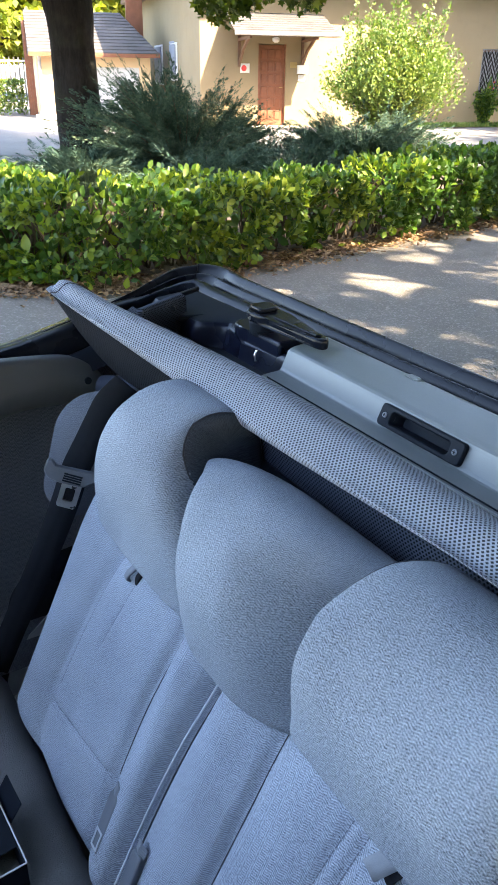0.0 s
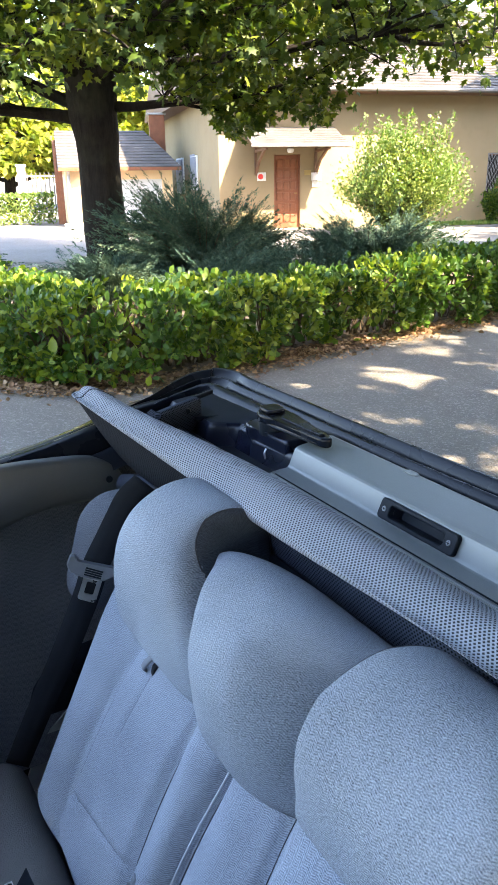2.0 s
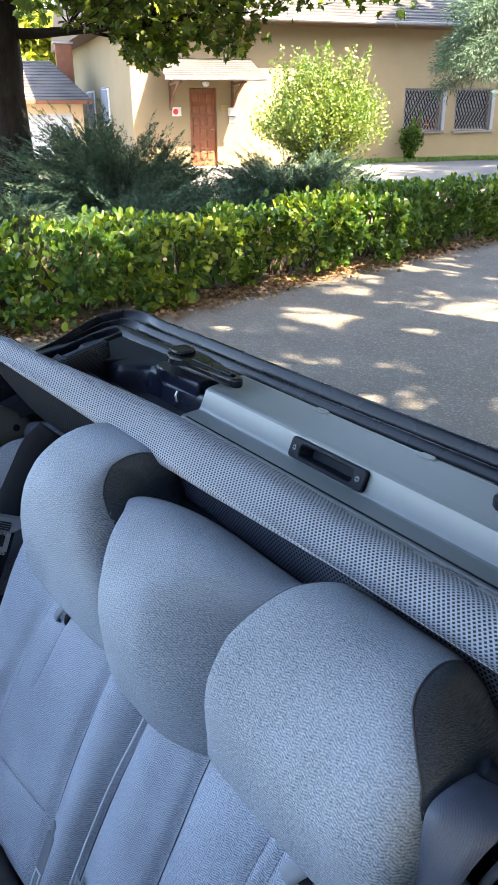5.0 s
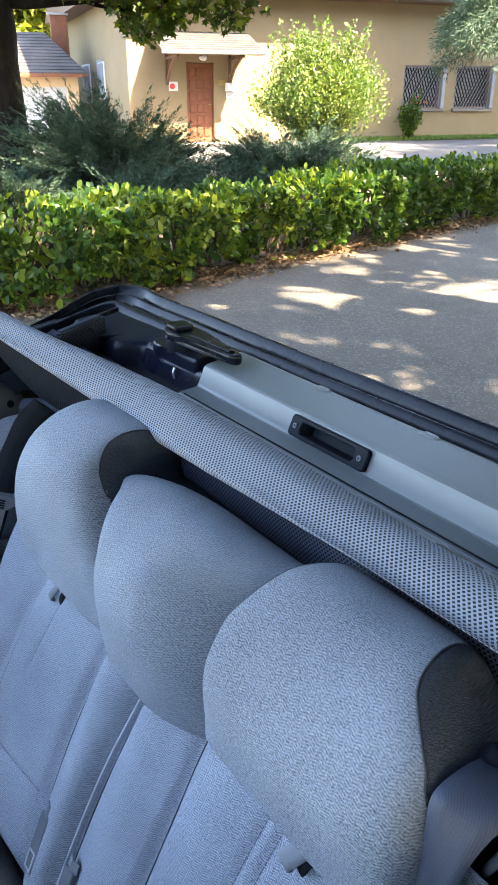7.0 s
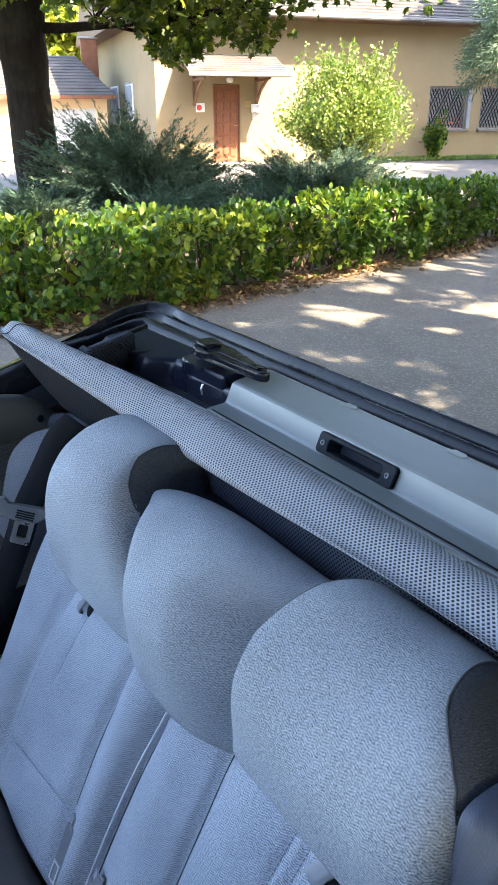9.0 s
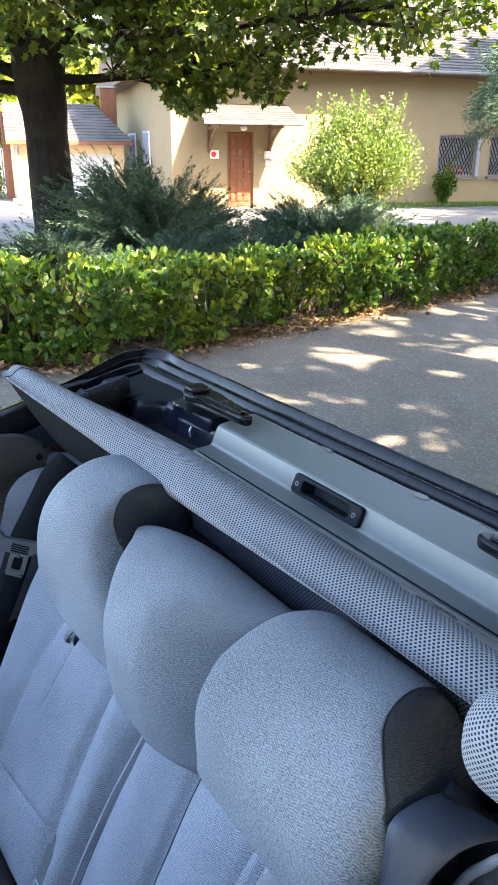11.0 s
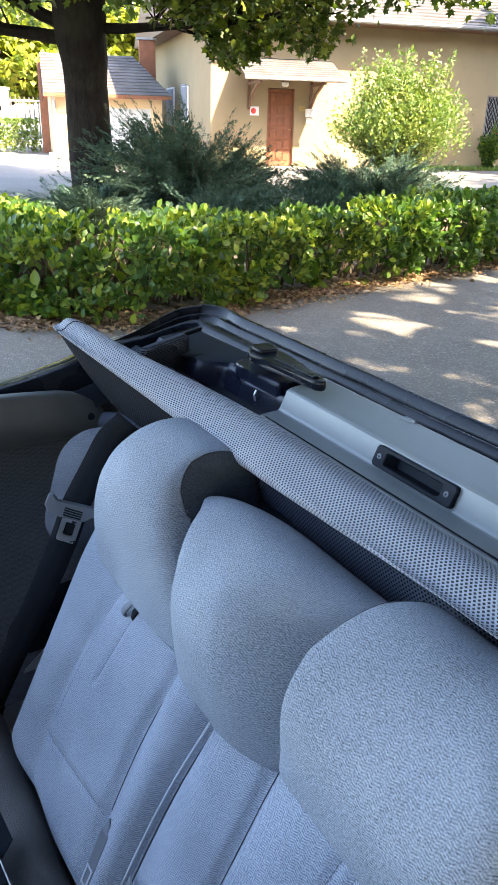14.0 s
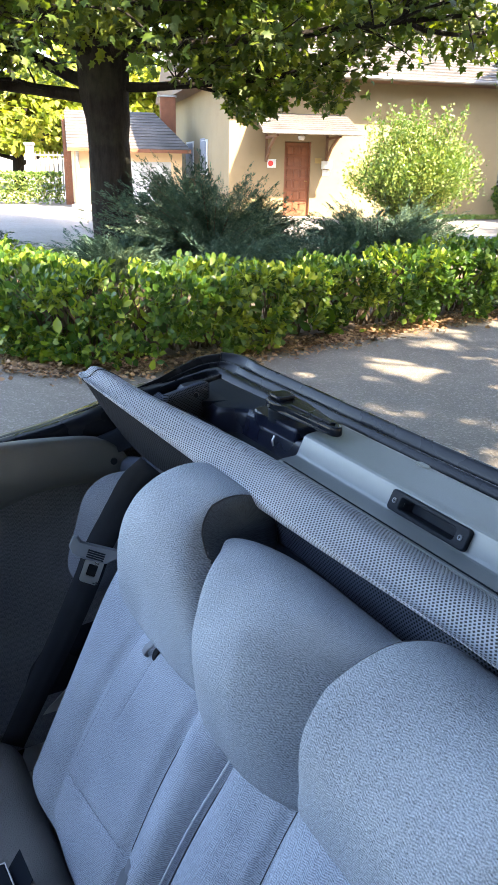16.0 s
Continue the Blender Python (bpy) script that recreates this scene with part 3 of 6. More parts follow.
def garage():
    g = thing("garage", "low apricot garage with a grey hipped shingle roof", "garage", HOUSE @ pose(0, 4, 0))
    for lo, hi in (((-5.85, 0, -0.3), (-5.2, 0.25, 1.78)), ((-2.75, 0, -0.3), (-2.4, 0.25, 1.78)), ((-5.2, 0, 1.45), (-2.75, 0.25, 1.78)), ((-5.85, 0.25, -0.3), (-5.6, 5, 1.78)), ((-2.65, 0.25, -0.3), (-2.4, 5, 1.78)), ((-5.6, 4.75, -0.3), (-2.65, 5, 1.78))):
        part("wall", box(lo, hi), M_WALL_ORANGE, g)
    d = part("garage_door", box((-5.2, 0.06, -0.3), (-2.75, 0.12, 1.45)), M_WHITE, g, "white up-and-over garage door")
    for k in range(5):
        part("door_rib", box((-5.15, 0.045, 0.08 + k * 0.27), (-2.8, 0.06, 0.29 + k * 0.27), 0.01), M_WHITE, d)
    # roof hipped at its near end, with courses
    z0, z1, a0, a1 = 1.85, 3.1, -6.05, -2.15
    bm = bmesh.new()
    q = [bm.verts.new(p) for p in ((a0, -0.35, z0 - 0.06), (a1, -0.35, z0 - 0.06), (a1, 5.3, z0 - 0.06), (a0, 5.3, z0 - 0.06), (-3.0, 2.5, z1 - 0.06), (a0, 2.5, z1 - 0.06))]
    for f in ((0, 1, 4, 5), (1, 2, 4), (2, 3, 5, 4), (0, 5, 3), (0, 3, 2, 1)):
        bm.faces.new([q[i] for i in f])
    roof = part("roof", bm, M_ROOF, g, "grey weathered shingle roof")
    n = 13
    for k in range(n):
        f0, f1 = k / n, min((k + 1.15) / n, 1)
        y0, y1, za, zb = -0.37 + 2.85 * f0, -0.37 + 2.85 * f1, z0 + (z1 - z0) * f0, z0 + (z1 - z0) * f1
        r0, r1 = a1 + (-3.0 - a1) * f0, a1 + (-3.0 - a1) * f1
        bm = bmesh.new()
        p = [bm.verts.new(c) for c in ((a0, y0, za), (r0, y0, za), (r1, y1, zb - 0.03), (a0, y1, zb - 0.03), (a0, y0, za - 0.03), (r0, y0, za - 0.03))]
        bm.faces.new(p[:4])
        bm.faces.new((p[4], p[5], p[1], p[0]))
        part("shingle_course", bm, M_ROOF, roof)
    part("fascia", box((a0, -0.40, z0 - 0.13), (a1, -0.36, z0 - 0.03)), M_DOORWOOD, g, "red-brown fascia board")
    part("downpipe", add_tube(bmesh.new(), [(-5.75, -0.3, 1.75), (-5.75, -0.08, 1.6), (-5.75, -0.08, 0.05)], 0.05, 8), M_ZINC, g, "pale zinc downpipe")
    c = part("gable_boarding", box((-2.75, 2.6, 2.2), (-2.2, 2.8, 3.6), 0.01), M_DOORWOOD, g, "dark red boarding above the roof")
    part("cap", box((-2.82, 2.55, 3.6), (-2.15, 2.85, 3.66)), M_ZINC, c)
    part("plinth", box((-6.0, -0.2, -0.1), (-5.3, 0.0, 0.12), 0.01), M_WHITE, g)


garage()


# ---- plants ----
def hedge():
    h = thing("hedge", "clipped laurel hedge with glossy green leaves", "hedge", kind="stuff")
    rng = np.random.default_rng(3)
    n = 54000
    seg = np.linalg.norm(np.diff(FACE, axis=0), axis=1)
    s = np.concatenate([[0], np.cumsum(seg)])
    # more leaves where the hedge passes near the car
    t = rng.uniform(0, 1, n)
    at = np.where(rng.uniform(size=n) < 0.8, s[-1] * (0.22 + 0.55 * t), s[-1] * t)
    fx, fy = np.interp(at, s, FACE[:, 0]), np.interp(at, s, FACE[:, 1])
    nrm = inward(FACE, 1.0) - FACE
    nx, ny = np.interp(at, s, nrm[:, 0]), np.interp(at, s, nrm[:, 1])
    # the clipped shape: front, top and back, with lumps
    lump = np.array([0.09 * math.sin(2.1 * a + 0.7) + 0.06 * math.sin(5.3 * a + 2.0) + 0.03 * math.sin(13.0 * a) for a in at])
    high = 0.585 + 0.06 * np.clip(at / s[-1] * 2 - 0.6, 0, 1) + 0.03 * np.sin(1.7 * at + 1) + 0.02 * np.sin(6.1 * at)
    kind = rng.uniform(size=n)
    front, top = kind < 0.62, (kind >= 0.62) & (kind < 0.92)
    z = np.where(front, 0.05 + (high - 0.05) * rng.uniform(size=n) ** 0.85, high)
    skin = np.abs(rng.normal(size=n)) * 0.07 + 0.02
    round_ = 0.10 * np.clip((z - high + 0.15) / 0.15, 0, 1) ** 2
    deep = np.where(front, skin + lump + round_ - 0.27 + 0.05 * (1 - np.clip(z / 0.25, 0, 1)), np.where(top, rng.uniform(-0.2, 0.8, n), 0.85 - skin))
    z = np.where(top, high - skin * 0.9 + rng.uniform(-0.02, 0.05, n), z)
    z = np.where(~front & ~top, rng.uniform(0.1, 0.58, n), z)
    pos = np.stack([fx + nx * deep, fy + ny * deep, np.maximum(z, 0.03)], 1)
    out = np.stack([-nx, -ny, 0 * nx], 1)
    out[top] = (0, 0, 1)
    out[~front & ~top] *= -1
    way = out * 0.45 + np.array([0, 0, 0.45]) + rng.normal(size=(n, 3)) * 0.62
    up = out * 0.6 + np.array([0, 0, 0.6]) + rng.normal(size=(n, 3)) * 0.5
    size = rng.uniform(0.042, 0.092, n)
    hollow = np.array([noise.noise(Vector(p) * 4.5) for p in pos]) + (0.28 - 0.4 * np.clip((at - 0.5 * s[-1]) / (-0.08 * s[-1]), 0, 1)) * (1 - np.clip(pos[:, 2] / 0.3, 0, 1))
    keep = hollow < rng.uniform(-0.20, 0.20, n)
    pos, way, up, size = pos[keep], way[keep], up[keep], size[keep]
    child("leaves", scatter("leaves", pos, way, up, size, (LEAF_V, LEAF_F), M_HEDGE), h)
    bm = bmesh.new()
    mid = inward(FACE, 0.25)
    for k in range(260):
        j = rng.integers(20, 140)
        x, y = mid[j] + rng.normal(size=2) * 0.05
        for _ in range(2):
            d = rng.normal(size=2) * 0.22
            add_tube(bm, [(x, y, 0), (x + d[0] * 0.5, y + d[1] * 0.5, 0.35), (x + d[0], y + d[1], 0.54)], [0.012, 0.008, 0.003], 4, False)
    part("branches", bm, M_TWIG, h)
    # a dense heart of leaves and shade
    n = 2200
    j = rng.integers(0, 160, n)
    base = inward(FACE, 0.2)[j]
    pos = np.stack([base[:, 0] + rng.normal(size=n) * 0.14, base[:, 1] + rng.normal(size=n) * 0.14, rng.uniform(0.12, 0.48, n)], 1)
    child("inner_leaves", scatter("inner_leaves", pos, unit(n), unit(n), rng.uniform(0.09, 0.15, n), (LEAF_V, LEAF_F), M_HEDGE), h)


hedge()


def litter():
    rng = np.random.default_rng(5)
    n = 9500
    s = rng.uniform(0.18, 0.86, n) * (len(FACE) - 1)
    k = s.astype(int)
    d = -np.abs(rng.normal(size=n)) * 0.16 + 0.0
    nrm = (inward(FACE, 1.0) - FACE)[k]
    p = FACE[k] + nrm * d[:, None] + rng.normal(size=(n, 2)) * 0.06
    pos = np.stack([p[:, 0], p[:, 1], rng.uniform(0.015, 0.04, n)], 1)
    way = rng.normal(size=(n, 3)) * (1, 1, 0.15)
    up = rng.normal(size=(n, 3)) * 0.35 + (0, 0, 1)
    ob = new("leaf_litter", scatter("leaf_litter", pos, way, up, rng.uniform(0.018, 0.055, n), (LEAF_V * (1.3, 1, 1.5), LEAF_F), M_LITTER))
    tagged(ob, "dry brown fallen leaves along the hedge foot", "leaves", kind="stuff")
    # twigs and crumbs of soil
    bm = bmesh.new()
    for _ in range(160):
        j = rng.integers(30, 135)
        x, y = FACE[j] + (inward(FACE, 1.0) - FACE)[j] * rng.uniform(-0.3, 0.3)
        a, l = rng.uniform(0, 6.28), rng.uniform(0.05, 0.2)
        add_tube(bm, [(x, y, 0.02), (x + l * math.cos(a), y + l * math.sin(a), 0.03)], 0.003, 4, False)
    me = bpy.data.meshes.new("twigs")
    bm.to_mesh(me)
    bm.free()
    me.materials.append(M_TWIG)
    tagged(new("fallen_twigs", me), "thin dry twigs on the soil", "twigs", kind="stuff")


litter()


def juniper(x, y, radius, height, count, seed, lift=0.6, turn=None, skew=0.0, label="spreading blue-green juniper with feathery sprays"):
    j = thing("juniper", label, "shrub", pose(x, y, 0), group="junipers in the bed")
    rng = np.random.default_rng(seed)
    bm = bmesh.new()
    P, W, U, S = [], [], [], []
    for k in range(count):
        a = rng.uniform(0, 2 * math.pi) if turn is None else turn + rng.normal() * 1.0
        r = radius * rng.uniform(0.35, 1.0)
        h = height * (1.0 - 0.5 * (r / radius) ** 2) * rng.uniform(0.3, 1.08) * (1 - skew * max(0.0, math.cos(a)) * r / radius)
        tip = Vector((r * math.cos(a), r * math.sin(a), h))
        mid = Vector((0.5 * r * math.cos(a), 0.5 * r * math.sin(a), h * lift))
        line = curve([(0, 0, 0.02), tuple(mid), tuple(tip)], 14)
        if k % 3 == 0:
            add_tube(bm, [tuple(q) for q in line[::3]], [0.016, 0.012, 0.008, 0.005, 0.002], 4, False)
        d = line[-1] - line[-3]
        d /= np.linalg.norm(d)
        side = np.cross(d, (0, 0, 1))
        side /= np.linalg.norm(side)
        # side sprays leave the branch on both sides and above, shorter towards its tip
        for i in range(17):
            i, f = i / 2, i / 16
            root = line[3 + int(i)] + (line[min(4 + int(i), 13)] - line[3 + int(i)]) * (i % 1)
            if i < 8:
                w = d * rng.uniform(0.8, 1.2) + side * rng.choice((-1, 1)) * rng.uniform(0.3, 0.85) + np.array([0, 0, rng.normal() * 0.14 + 0.08])
            else:
                w = d
            w = w / np.linalg.norm(w)
            m = 32
            long = rng.uniform(0.18, 0.32) * (1.2 - 0.75 * f) if i < 8 else 0.3
            g = rng.uniform(0, 1, m) ** 0.8
            base = root[None] + w[None] * (long * g)[:, None] + rng.normal(size=(m, 3)) * 0.028 * (1.15 - g)[:, None]
            dirs = w[None] * 1.0 + rng.normal(size=(m, 3)) * 0.5 * (1.1 - g)[:, None]
            P.append(base), W.append(dirs), U.append(rng.normal(size=(m, 3)) + (0, 0, 0.6)), S.append(rng.uniform(0.026, 0.056, m))
    child("foliage", scatter("foliage", np.concatenate(P), np.concatenate(W), np.concatenate(U), np.concatenate(S), (OVAL_V * (0.42, 1, 1), OVAL_F), M_JUNIPER), j)
    part("branching", bm, M_TWIG, j)
    return j


juniper(-1.0, 10.7, 1.85, 1.58, 330, 11, 0.64, skew=0.55)
juniper(1.35, 10.9, 1.5, 1.02, 230, 12, 0.64)
juniper(-2.05, 9.6, 1.05, 0.58, 150, 13, 0.6)
juniper(0.45, 9.5, 0.95, 0.6, 100, 14, 0.6)
juniper(-0.6, 9.2, 1.0, 0.55, 110, 16, 0.6)
juniper(-4.7, 10.8, 1.0, 0.5, 80, 15, 0.85)


def leafy_shrub(x, y, radius, height, count, seed, size, mat, name, label, squash=1.0):
    s = thing(name, label, "shrub", pose(x, y, 0))
    rng = np.random.default_rng(seed)
    bm = bmesh.new()
    P, W, U, S = [], [], [], []
    for _ in range(count):
        a, lean = rng.uniform(0, 2 * math.pi), rng.uniform(0, 1) ** 0.7
        h = height * (1 - 0.35 * lean**2) * rng.uniform(0.6, 1.0)
        tip = np.array((radius * lean * math.cos(a), radius * squash * lean * math.sin(a), h))
        line = curve([(0, 0, 0), tuple(tip * (0.45, 0.45, 0.55)), tuple(tip)], 12)
        add_tube(bm, [tuple(q) for q in line[::4]], [0.014, 0.009, 0.004], 4, False)
        for q in line[2:]:
            m = 14
            P.append(q + rng.normal(size=(m, 3)) * 0.11 * (radius / 1.4))
            W.append(rng.normal(size=(m, 3)) + (0, 0, 0.35) + tip * 0.4)
            U.append(rng.normal(size=(m, 3)) * 0.7 + (0, 0, 1))
            S.append(rng.uniform(0.6, 1.2, m) * size)
    # long upright shoots above the rest
    for _ in range(int(count * 0.16)):
        a, r = rng.uniform(0, 2 * math.pi), radius * 0.62 * rng.uniform(0, 1) ** 0.5
        x0, y0, z0 = r * math.cos(a), r * squash * math.sin(a), height * 0.6
        top = height * rng.uniform(0.98, 1.22)
        line = curve([(x0, y0, z0), (x0 * 1.08, y0 * 1.08, (z0 + top) / 2), (x0 * 1.2, y0 * 1.2, top)], 10)
        add_tube(bm, [tuple(q) for q in line[::3]], [0.008, 0.006, 0.004, 0.002], 4, False)
        for q in line:
            P.append(q + rng.normal(size=(7, 3)) * 0.035 * (radius / 1.4))
            W.append(rng.normal(size=(7, 3)) + (0, 0, 0.8))
            U.append(rng.normal(size=(7, 3)) + (0, 0, 0.5))
            S.append(rng.uniform(0.6, 1.2, 7) * size)
    child("leaves", scatter("leaves", np.concatenate(P), np.concatenate(W), np.concatenate(U), np.concatenate(S), (LEAF_V, LEAF_F), mat), s)
    part("branching", bm, M_TWIG, s)
    return s


leafy_shrub(3.2, 20.4, 1.7, 2.35, 330, 21, 0.088, M_LIME, "lime_shrub", "tall sunlit shrub with small lime-green leaves")
b = leafy_shrub(6.65, 24.35, 0.4, 1.15, 26, 22, 0.09, M_HEDGE, "rose_bush", "small dark green bush under the window")
rng0 = np.random.default_rng(23)
for k in range(18):
    child("flower", scatter("flower", rng0.normal(size=(1, 3)) * (0.25, 0.12, 0.12) + (0.35, 0, 1.1), rng0.normal(size=(1, 3)), rng0.normal(size=(1, 3)), rng0.uniform(0.06, 0.1, 1), (OVAL_V, OVAL_F), M_FLOWER), b)


def grass():
    rng = np.random.default_rng(31)
    n = 9000
    a, b = rng.uniform(3.6, 14, n), rng.uniform(-0.95, -0.02, n)
    pos = np.array([local(HOUSE, i, j, 0.01) for i, j in zip(a, b)])
    way = rng.normal(size=(n, 3)) * (0.5, 0.5, 0) + (0, 0, 1)
    ob = new("grass_strip", scatter("grass_strip", pos, way, rng.normal(size=(n, 3)), rng.uniform(0.06, 0.14, n), (NEEDLE_V * (1.5, 1, 1), NEEDLE_F), M_GRASS))
    tagged(ob, "green grass strip along the house wall", "grass", kind="stuff")
    verge = [local(HOUSE, i, j, 0.0)[:2] for i, j in ((3.5, -1.0), (14, -1.0), (14, 0), (3.5, 0))]
    sheet("grass_verge", verge, 0.014, M_SOIL, "earth under the grass strip", "soil")


grass()


def limb(bm, rng, start, way, length, r, droop, P, W, depth, twigs, leaf_n):
    """A branch that forks, with leaf places gathered along its twigs."""
    n = 7
    pts = [np.array(start, float)]
    d = np.array(way, float) / np.linalg.norm(way)
    for _ in range(n):
        d = d + rng.normal(size=3) * (0.055 if depth == 2 else 0.10) + np.array((0, 0, -droop))
        d /= np.linalg.norm(d)
        pts.append(pts[-1] + d * length / n)
    if depth == 2 or min(q[2] for q in pts) > 2.25:
        add_tube(bm, [tuple(q) for q in pts], [r * (1 - 0.75 * k / n) for k in range(n + 1)], 7 if depth > 1 else 4, False)
    if depth == 0:
        for q in pts[1:]:
            P.append(q + rng.normal(size=(leaf_n, 3)) * 0.14)
            W.append(rng.normal(size=(leaf_n, 3)) * 0.7 + d * 0.5 + (0, 0, -0.35))
        return
    for k in range(twigs):
        f = 0.25 + 0.75 * (k + rng.uniform()) / twigs
        i = min(int(f * n), n)
        side = np.cross(d, (0, 0, 1)) * (1 if k % 2 else -1)
        w = d * rng.uniform(0.4, 0.9) + side * rng.uniform(0.5, 1.1) + rng.normal(size=3) * 0.25
        limb(bm, rng, pts[i], w, length * rng.uniform(0.38, 0.55), r * 0.45, droop * 0.8, P, W, depth - 1, twigs, leaf_n)


def tree(name, label, x, y, trunk_pts, trunk_r, limbs, seed, leaf_size, mat, twigs=6, leaf_n=5, shape=(MAPLE_V, MAPLE_F), depth=2, floor=lambda p: 1.8):
    t = thing(name, label, "tree", pose(x, y, 0))
    rng = np.random.default_rng(seed)
    bm = bmesh.new()
    line = curve(trunk_pts, 16)
    rr = np.interp(np.linspace(0, 1, 16), np.linspace(0, 1, len(trunk_r)), trunk_r)
    add_tube(bm, [tuple(q) for q in line], [r * (1 + 0.05 * math.sin(3.1 * k)) for k, r in enumerate(rr)], 18)
    for v in bm.verts:
        v.co += Vector((noise.noise(v.co * 6), noise.noise(v.co * 6 + Vector((9, 0, 0))), 0)) * 0.05
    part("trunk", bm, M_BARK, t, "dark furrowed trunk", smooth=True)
    bm, P, W = bmesh.new(), [], []
    for start, way, length, r, droop in limbs:
        limb(bm, rng, start, way, length, r, droop, P, W, depth, twigs, leaf_n)
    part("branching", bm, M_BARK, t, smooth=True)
    P, W = np.concatenate(P), np.concatenate(W)
    keep = P[:, 2] > floor(P)
    P, W = P[keep], W[keep]
    n = len(P)
    child("crown", scatter("crown", P, W, rng.normal(size=(n, 3)) * 0.6 + (0, 0, 1), rng.uniform(0.7, 1.25, n) * leaf_size, shape, mat), t)
    return t


def ring(n, z0, z1, length, r, rise, droop, seed, start=0.0):
    rng = np.random.default_rng(seed)
    out = []
    for k in range(n):
        a = start + 2 * math.pi * (k + rng.uniform(-0.25, 0.25)) / n
        f = k / max(n - 1, 1)
        out.append(((0, 0, z0 + (z1 - z0) * ((k * 7) % n) / n), (math.cos(a), math.sin(a), rise + rng.uniform(-0.1, 0.15)), length * rng.uniform(0.8, 1.1), r, droop))
    return out


maple = [((0.15, 0, 2.4), (1.0, -0.25, -0.04), 2.6, 0.075, -0.03), ((-0.2, 0, 2.25), (-1.0, -0.1, 0.10), 3.2, 0.10, 0.0), ((-0.2, 0.1, 2.4), (-1.0, 0.3, 0.35), 3.4, 0.10, 0.01)]
maple += [((0.1, -0.1, 2.8), (0.55, -1.0, 0.12), 3.5, 0.09, 0.004), ((-0.1, -0.1, 2.8), (-0.5, -1.0, 0.12), 3.5, 0.09, 0.004), ((0.2, 0.0, 2.9), (1.0, -0.5, 0.10), 4.7, 0.09, 0.003), ((0.2, 0.1, 3.0), (1.0, -0.05, 0.10), 4.9, 0.09, 0.003)]
maple += ring(9, 3.0, 4.2, 4.8, 0.10, 0.28, 0.005, 41) + ring(8, 4.0, 5.5, 3.8, 0.08, 0.8, 0.01, 42, 0.3) + ring(9, 6.0, 8.2, 4.2, 0.09, 0.4, 0.005, 44, 0.2)
tree("maple_tree", "large maple with dark trunk and spreading leafy crown", -2.55, 11.6, [(0.05, 0, -0.1), (0.0, 0, 0.6), (-0.03, 0, 1.7), (-0.08, 0, 2.6), (-0.1, 0, 4.0), (0, 0, 8.6)], [0.38, 0.31, 0.295, 0.36, 0.36, 0.22], maple, 43, 0.118, M_MAPLE, 7, 7, floor=lambda p: 2.12 + 0.1 * np.sin(p[:, 0] * 2.3) + 0.12 * np.sin(p[:, 0] * 5.1 + 1) + 0.75 * np.exp(-((np.hypot(p[:, 0], p[:, 1] + 0.5) / 1.5) ** 4)))

# unseen trees, added beyond the view to shade the car park, car and house
BROAD = (OVAL_V * (1.7, 1, 1), OVAL_F)


def gaps(x, y):
    """For a tree at (x, y): leaves are missing in uneven gaps along the sun's way, so that neighbouring crowns let the same flecks through."""
    def floor(p):
        gx, gy = p[:, 0] + x - p[:, 2] * SUN.x / SUN.z, p[:, 1] + y - p[:, 2] * SUN.y / SUN.z
        hole = np.array([noise.noise(Vector((a * 1.5, b * 2.4, 4.2))) for a, b in zip(gx, gy)])
        return np.where((gy > 3.0) & (gx > -0.3) & (hole > 0.10 - 0.12 * np.clip(5.2 - gy, 0, 1)), 99.0, 1.8)

    return floor


shade = ring(14, 5.2, 6.8, 3.5, 0.12, 0.2, 0.0, 51) + ring(10, 6.2, 8.2, 3.4, 0.09, 0.5, 0.0, 52, 0.4)
tree("unseen_shade_tree", "tall broadleaf tree shading the parked car", 5.0, -3.3, [(0, 0, -0.1), (0.05, 0, 2.5), (0, 0.1, 5.5), (0, 0, 8.8)], [0.34, 0.28, 0.24, 0.1], shade, 53, 0.24, M_BROAD, 7, 3, BROAD, floor=gaps(5.0, -3.3))
tree("unseen_shade_tree", "broadleaf tree throwing dappled shade on the asphalt", 7.8, 0.1, [(0, 0, -0.1), (0.05, 0, 2.0), (0, 0.1, 5.5), (0, 0, 7.8)], [0.28, 0.24, 0.2, 0.08], ring(9, 4.8, 6.2, 3.9, 0.1, 0.2, 0.0, 65) + ring(5, 5.8, 7.6, 3.0, 0.08, 0.5, 0.0, 66, 0.4), 63, 0.2, M_BROAD, 6, 4, BROAD, floor=gaps(7.8, 0.1))
tree("unseen_shade_tree", "broadleaf tree shading the house's grilled windows", 13.6, 21.6, [(0, 0, -0.1), (0.05, 0, 3.0), (0, 0.1, 7.0), (0, 0, 9.5)], [0.3, 0.26, 0.2, 0.08], ring(12, 6.8, 7.8, 3.3, 0.1, 0.12, 0.0, 67) + ring(9, 7.6, 9.2, 2.8, 0.08, 0.4, 0.0, 68, 0.4), 64, 0.34, M_BROAD, 6, 16, BROAD)
tree("unseen_shade_tree", "unseen broadleaf tree added to shade the end of the hedge", 9.9, 4.9, [(0, 0, -0.1), (0.05, 0, 2.0), (0, 0.1, 5.5), (0, 0, 7.8)], [0.28, 0.24, 0.2, 0.08], ring(9, 5.0, 6.4, 2.9, 0.1, 0.2, 0.0, 75) + ring(7, 5.8, 7.6, 2.4, 0.08, 0.5, 0.0, 76, 0.4), 77, 0.2, M_BROAD, 6, 5)
